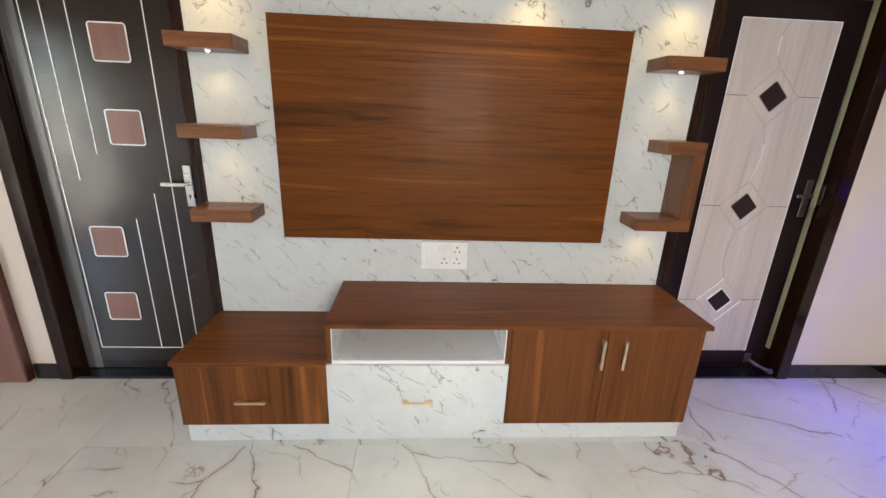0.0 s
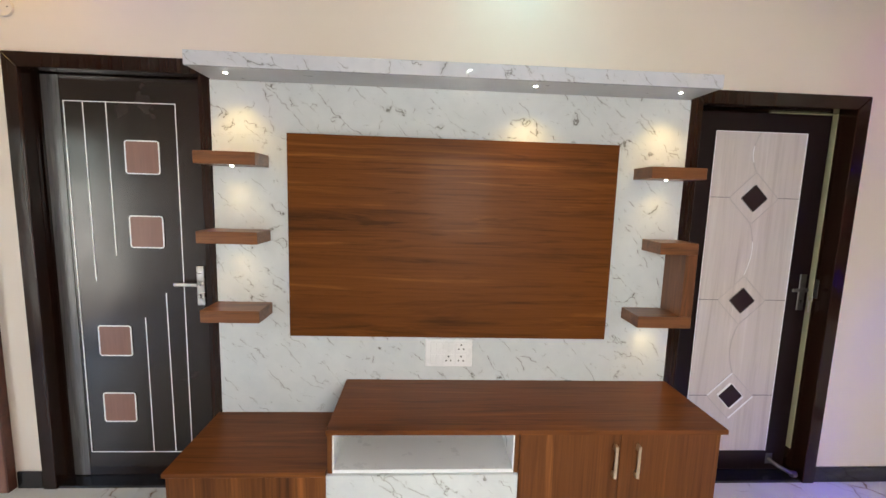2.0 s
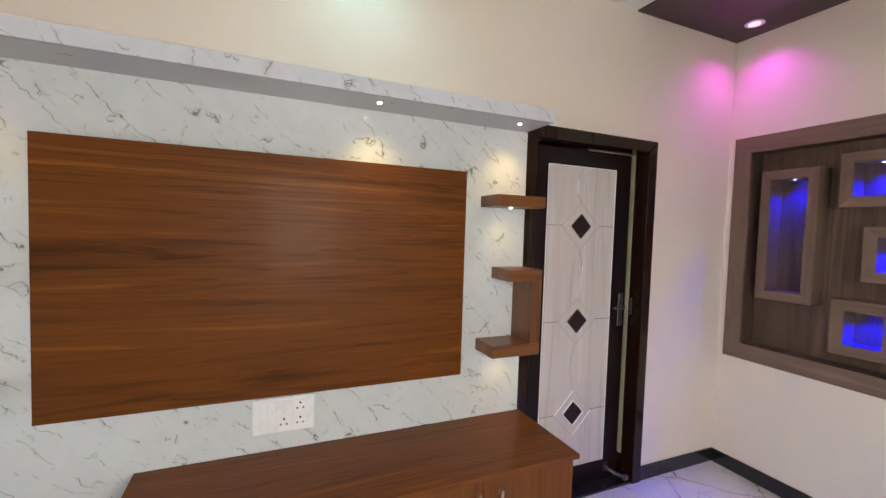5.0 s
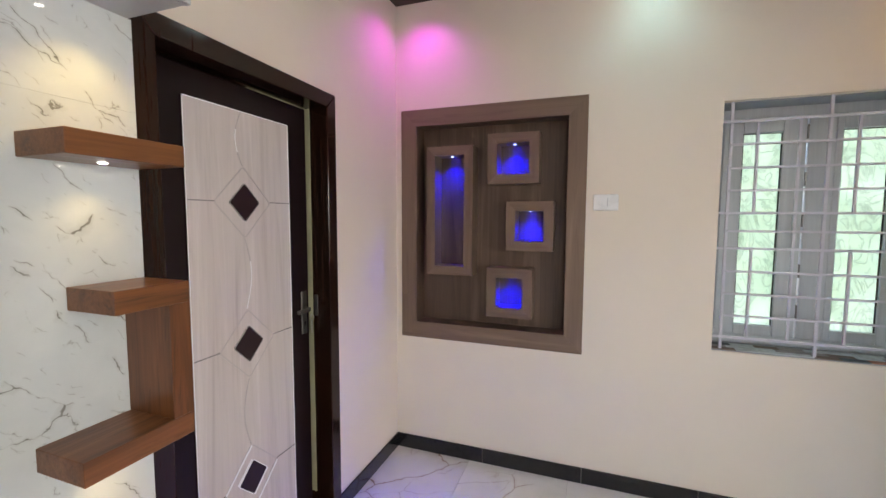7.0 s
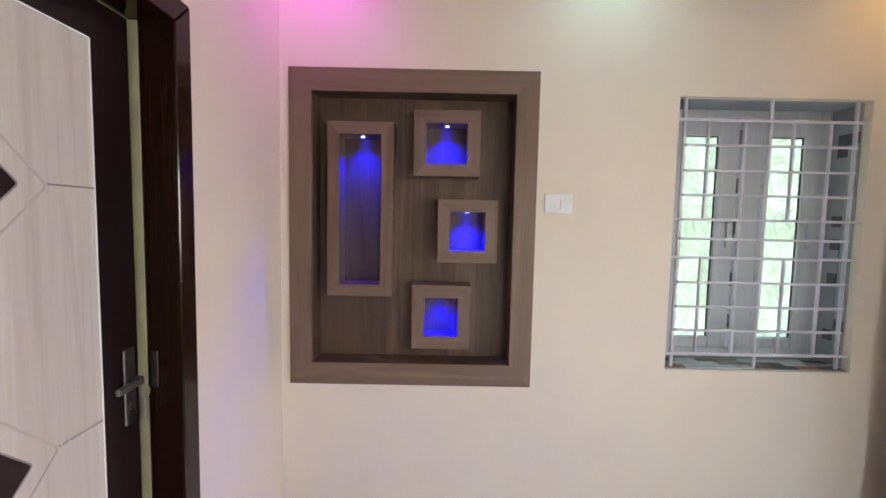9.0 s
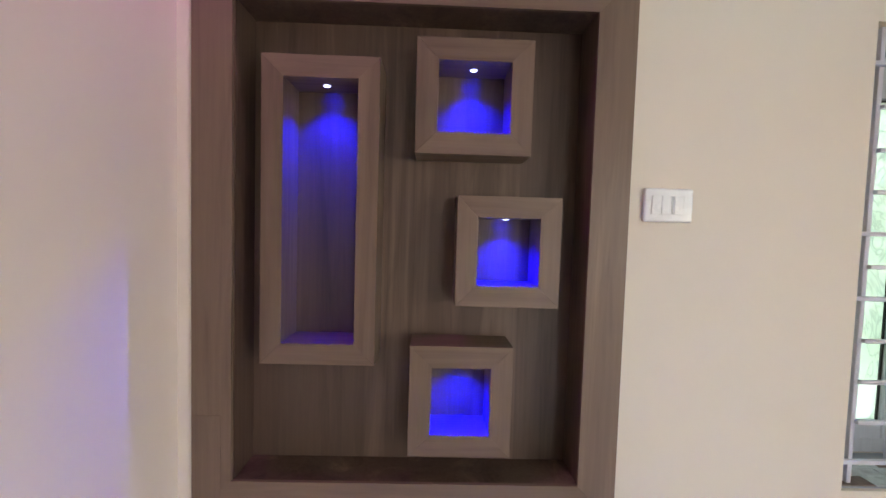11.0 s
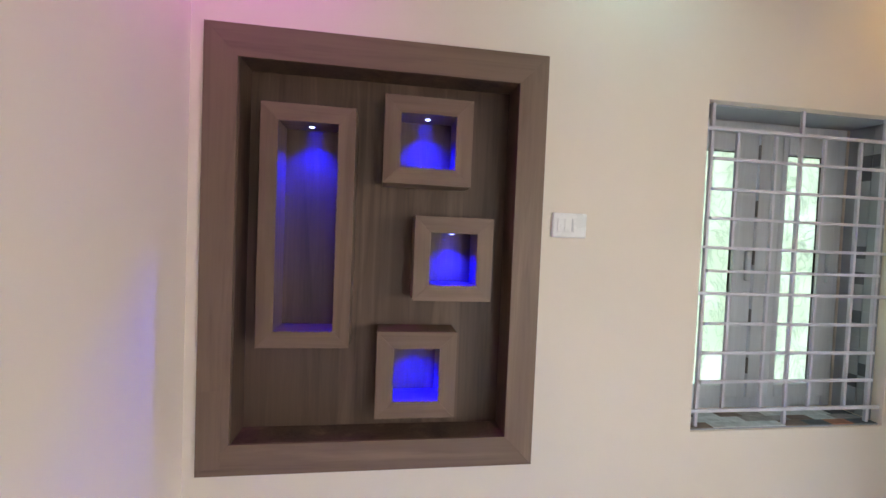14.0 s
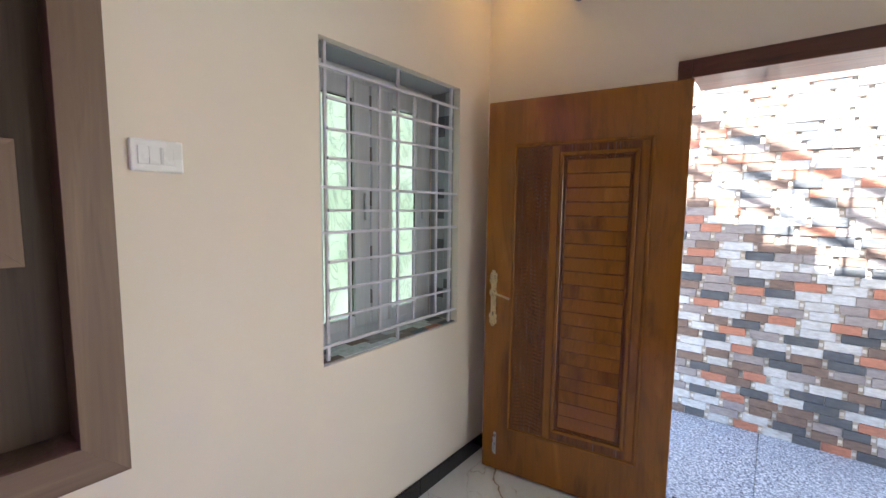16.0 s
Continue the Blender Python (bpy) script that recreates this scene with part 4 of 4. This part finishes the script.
part("outer_frame", box(WX, WX + 0.024, WY0 + 0.051, WY1 - 0.051, WZ0 + e, WZ0 + 0.05, 0.002), FRAME_GREY, wi)
part("mullion", box(WX - 0.016, WX + 0.022, -0.206, -0.0940, WZ0 + 0.051, WZ1 - 0.056, 0.004), FRAME_GREY, wi, "rough grey painted timber mullion")
for z in (1.02, 1.235, 1.50, 1.71, 1.95):
    part("hinge", box(WX - 0.020, WX + 0.010, -0.0936, -0.0875, z, z + 0.07, 0.001), DARK_STEEL, wi)
for y0, y1, wa, wb in ((-0.496, -0.2065, 0.075, 0.029), (-0.0870, 0.275, 0.097, 0.090)):
    sa = part("sash", box(WX - 0.014, WX + 0.02, y0, y0 + wa, WZ0 + 0.053, WZ1 - 0.058, 0.003), FRAME_GREY, wi)
    part("stile", box(WX - 0.014, WX + 0.02, y1 - wb, y1, WZ0 + 0.053, WZ1 - 0.058, 0.003), FRAME_GREY, sa)
    part("rail", box(WX - 0.014, WX + 0.02, y0 + wa + 0.0005, y1 - wb - 0.0005, WZ0 + 0.053, WZ0 + 0.1085, 0.003), FRAME_GREY, sa)
    part("rail", box(WX - 0.014, WX + 0.02, y0 + wa + 0.0005, y1 - wb - 0.0005, WZ1 - 0.132, WZ1 - 0.058, 0.003), FRAME_GREY, sa)
    part("pane", box(WX + 0.006, WX + 0.011, y0 + wa + 0.0005, y1 - wb - 0.0005, WZ0 + 0.109, WZ1 - 0.1325), FROSTED, sa, "frosted green glass with a leaf pattern")
    for g0, g1 in ((y0 + wa + 0.0005, y0 + wa + 0.005), (y1 - wb - 0.005, y1 - wb - 0.0005)):
        part("gasket", box(WX - 0.001, WX + 0.005, g0, g1, WZ0 + 0.110, WZ1 - 0.133), DARK_HOLE, sa)
    part("gasket", box(WX - 0.001, WX + 0.005, y0 + wa + 0.0055, y1 - wb - 0.0055, WZ1 - 0.1375, WZ1 - 0.1335), DARK_HOLE, sa)
    part("handle", box(WX - 0.030, WX - 0.0145, y0 + 0.02, y0 + 0.042, 1.43, 1.56, 0.004), FRAME_GREY, sa)
RX0, RX1 = 3.101, WX - 0.013
part("reveal_lining", box(RX0, RX1, WY0 + e, WY1 - e, WZ1 - 0.006, WZ1 - 0.0005), GREY_REVEAL, wi, "grey plastered reveal")
part("reveal_lining", box(RX0, RX1, WY1 - 0.006, WY1 - 0.0005, WZ0 + 0.008, WZ1 - 0.0065), GREY_REVEAL, wi, "grey plastered reveal")
gr = part("grille", box(3.083, 3.097, -0.5145, -0.5005, WZ0 + 0.001, WZ1 - 0.001, 0.0015), GRILLE, wi, "white painted iron grille")
GV = (0.283, 0.171, 0.001, -0.113, -0.222, -0.393)
GH = [2.022, 1.909, 1.794, 1.682, 1.569, 1.479, 1.392, 1.275, 1.160, 1.047, 0.934]


def bar(y0, y1, z0, z1, x=3.09, h=0.006):
    part("grille_bar", box(x - h, x + h, y0, y1, z0, z1, 0.0012), GRILLE, gr)


for i, y in enumerate(GV):
    if i in (0, 3):
        bar(y - 0.007, y + 0.007, WZ0 + 0.001, WZ1 - 0.001)
    elif i in (2, 5):
        bar(y - 0.006, y + 0.006, GH[10], GH[0])
    else:
        bar(y - 0.006, y + 0.006, GH[4], GH[0])
        bar(y - 0.006, y + 0.006, GH[10], GH[6])
for i, z in enumerate(GH):
    if i in (0, 4, 6, 10):
        bar(WY0 + 0.001, WY1 - 0.001, z - 0.006, z + 0.006, 3.0765, 0.0062)
    else:
        bar(-0.507, 0.283, z - 0.0055, z + 0.0055, 3.0765, 0.0058)
sl = part("window_sill", box(EAST + 0.012, RX1, WY0 + e, WY1 - e, WZ0 + 0.0005, WZ0 + 0.005), GREY_REVEAL, wi)
rj = random.Random(3)
for k in range(8):
    y = WY0 + 0.008 + k * 0.108
    for q in range(3):
        part("tile", box(EAST + 0.014 + q * 0.045, EAST + 0.057 + q * 0.045, y + (q % 2) * 0.03, min(y + 0.104 + (q % 2) * 0.03, WY1 - 0.01), WZ0 + 0.0052, WZ0 + 0.0085), STONE, sl)
jm = part("reveal_lining", box(RX0, RX1, WY0 + 0.0005, WY0 + 0.005, WZ0 + 0.010, WZ1 - 0.0065), GREY_REVEAL, wi, "stone tiled reveal")
for k in range(22):
    for q in range(2):
        z = WZ0 + 0.014 + k * 0.056
        part("tile", box(RX0 + 0.002 + q * 0.054, RX0 + 0.052 + q * 0.054, WY0 + 0.0052, WY0 + 0.0085, z, z + 0.053), SLATE if rj.random() < 0.22 else GREY_REVEAL, jm)

# ---- ceiling downlights ----


def downlight(x, y, mat, color, power, tx, ty):
    z = TOP - (0.012 if x > 2.15 and y > 1.22 else 0.0)
    th = thing("ceiling_downlight", "round recessed ceiling downlight with white rim", "downlight", (x, y, z), "coloured ceiling downlights")
    bm = disc((x, y, z - 0.004), 0.052, 0.008, seg=32, r2=0.046)
    part("rim", bm, WHITE_PLASTIC, th)
    part("lens", disc((x, y, z - 0.0095), 0.031, 0.003, seg=28), mat, th, "glowing lens")
    spot("lamp", (x, y, z - 0.02), (tx, ty, 0), power, color, 128, 1.0, th, 0.008)


downlight(2.868, 1.907, PINK_LED, (0.88, 0.04, 1.0), DOWNLIGHT_POWER * 1.6, 2.90, 1.95)
downlight(0.54, 1.905, TEAL_LED, (0.46, 0.94, 1.0), DOWNLIGHT_POWER * 1.0, 0.54, 1.95)
downlight(2.845, 0.66, TEAL_LED, (0.46, 0.94, 1.0), DOWNLIGHT_POWER * 0.78, 2.88, 0.66)
downlight(2.84, -0.60, AMBER_LED, (1.0, 0.58, 0.13), DOWNLIGHT_POWER * 0.85, 2.87, -0.64)
downlight(-1.74, 1.905, AMBER_LED, (1.0, 0.58, 0.13), DOWNLIGHT_POWER, -1.78, 1.95)
downlight(0.56, -0.772, TEAL_LED, (0.46, 0.94, 1.0), DOWNLIGHT_POWER * 0.1, 0.56, -0.50)
downlight(-1.86, -0.62, PINK_LED, (0.88, 0.04, 1.0), DOWNLIGHT_POWER, -1.86, -0.66)
downlight(-1.20, 1.905, VIOLET_LED, (0.45, 0.2, 1.0), DOWNLIGHT_POWER * 0.35, -1.20, 1.95)

# ---- porch outside the entrance ----
po = thing("porch_step", "speckled blue grey granite slabs outside the entrance", "step", (1.5, -1.6, -0.12), kind="structure")
for i in range(4):
    x0 = 0.2 + i * 0.75
    part("slab", box(x0, x0 + 0.747, -2.75, SOUTH - T - 0.014, -0.119, -0.012, 0.002), GRANITE, po)
sw_ = thing("stone_wall", "garden wall clad in white, brown, black and orange split stone", "wall", m=pose(0, -2.2, -0.012), kind="structure")
part("wall_core", box(-0.8, 4.2, -0.2, 0.0015, -0.1, 2.95), CONCRETE, sw_)

# ---- wall fitting above the entrance door ----
wf = thing("wall_bracket", "small grey wedge shaped fitting high on the wall", "bracket", (2.55, SOUTH, 2.53))
part("body", prism([(2.49, SOUTH + 0.0005, 2.535), (2.545, SOUTH + 0.0005, 2.515), (2.615, SOUTH + 0.0005, 2.56), (2.60, SOUTH + 0.0005, 2.66), (2.50, SOUTH + 0.0005, 2.66)], (0, 0.05, 0), 0.004), GREY_REVEAL, wf)
part("hook", tube([(2.735, SOUTH + 0.001, 2.585), (2.74, SOUTH + 0.02, 2.58), (2.75, SOUTH + 0.02, 2.595)], 0.004, 6), DARK_STEEL, wf)

# ---- floor tiles and stone pieces ----
fl = thing("floor", "polished white marble look floor tiles with brown veins", "floor", (0.5, 0.6, 0), kind="structure")
xs = [WEST - T] + [x for x in (-1.35, -0.15, 1.05, 2.25) if x < EAST] + [EAST]
ys = [SOUTH] + [-0.18, 0.42, 1.02, 1.62] + [NORTH]
for x0, x1 in zip(xs, xs[1:]):
    for y0, y1 in zip(ys, ys[1:]):
        part("tile", box(x0 + 0.0006, x1 - 0.0006, y0 + 0.0006, y1 - 0.0006, -0.0115, 0.0, 0.0004), FLOOR_TILE, fl)
rng = random.Random(5)
meshes = []
for L in (0.125, 0.14, 0.155, 0.17):
    me = bpy.data.meshes.new("stone_piece")
    bm = box(0, L - 0.003, -0.010, 0.012, 0.0015, 0.0575, 0.002)
    bm.to_mesh(me)
    bm.free()
    me.materials.append(STONE)
    meshes.append((L, me))
far, dots, near_count = bmesh.new(), bmesh.new(), 0
for row in range(49):
    u = -0.6 - rng.random() * 0.1
    while u < 4.0:
        L, me = rng.choice(meshes)
        z, v = 0.001 + row * 0.059, rng.uniform(0.0, 0.006)
        if 1.0 < u < 2.4 and 0.1 < z < 1.9 and near_count < 300:
            ob = new("stone", me)
            ob.parent = sw_
            ob.location = (u, v, z)
            near_count += 1
        elif 0.7 < u < 2.6:
            box(u, u + L - 0.003, -0.010 + v, 0.012 + v, z + 0.0015, z + 0.0575, bm=far)
        u += L
        if rng.random() < 0.8:
            if 0.7 < u < 2.6:
                box(u + 0.002, u + 0.021, -0.011, 0.006, z + 0.018, z + 0.040, bm=dots)
            u += 0.024
tagged(part("spacer_stones", dots, WHITE_LAM, sw_), kind="stuff")
tagged(part("stone_pieces", far, STONE_JOINED, sw_), kind="stuff")
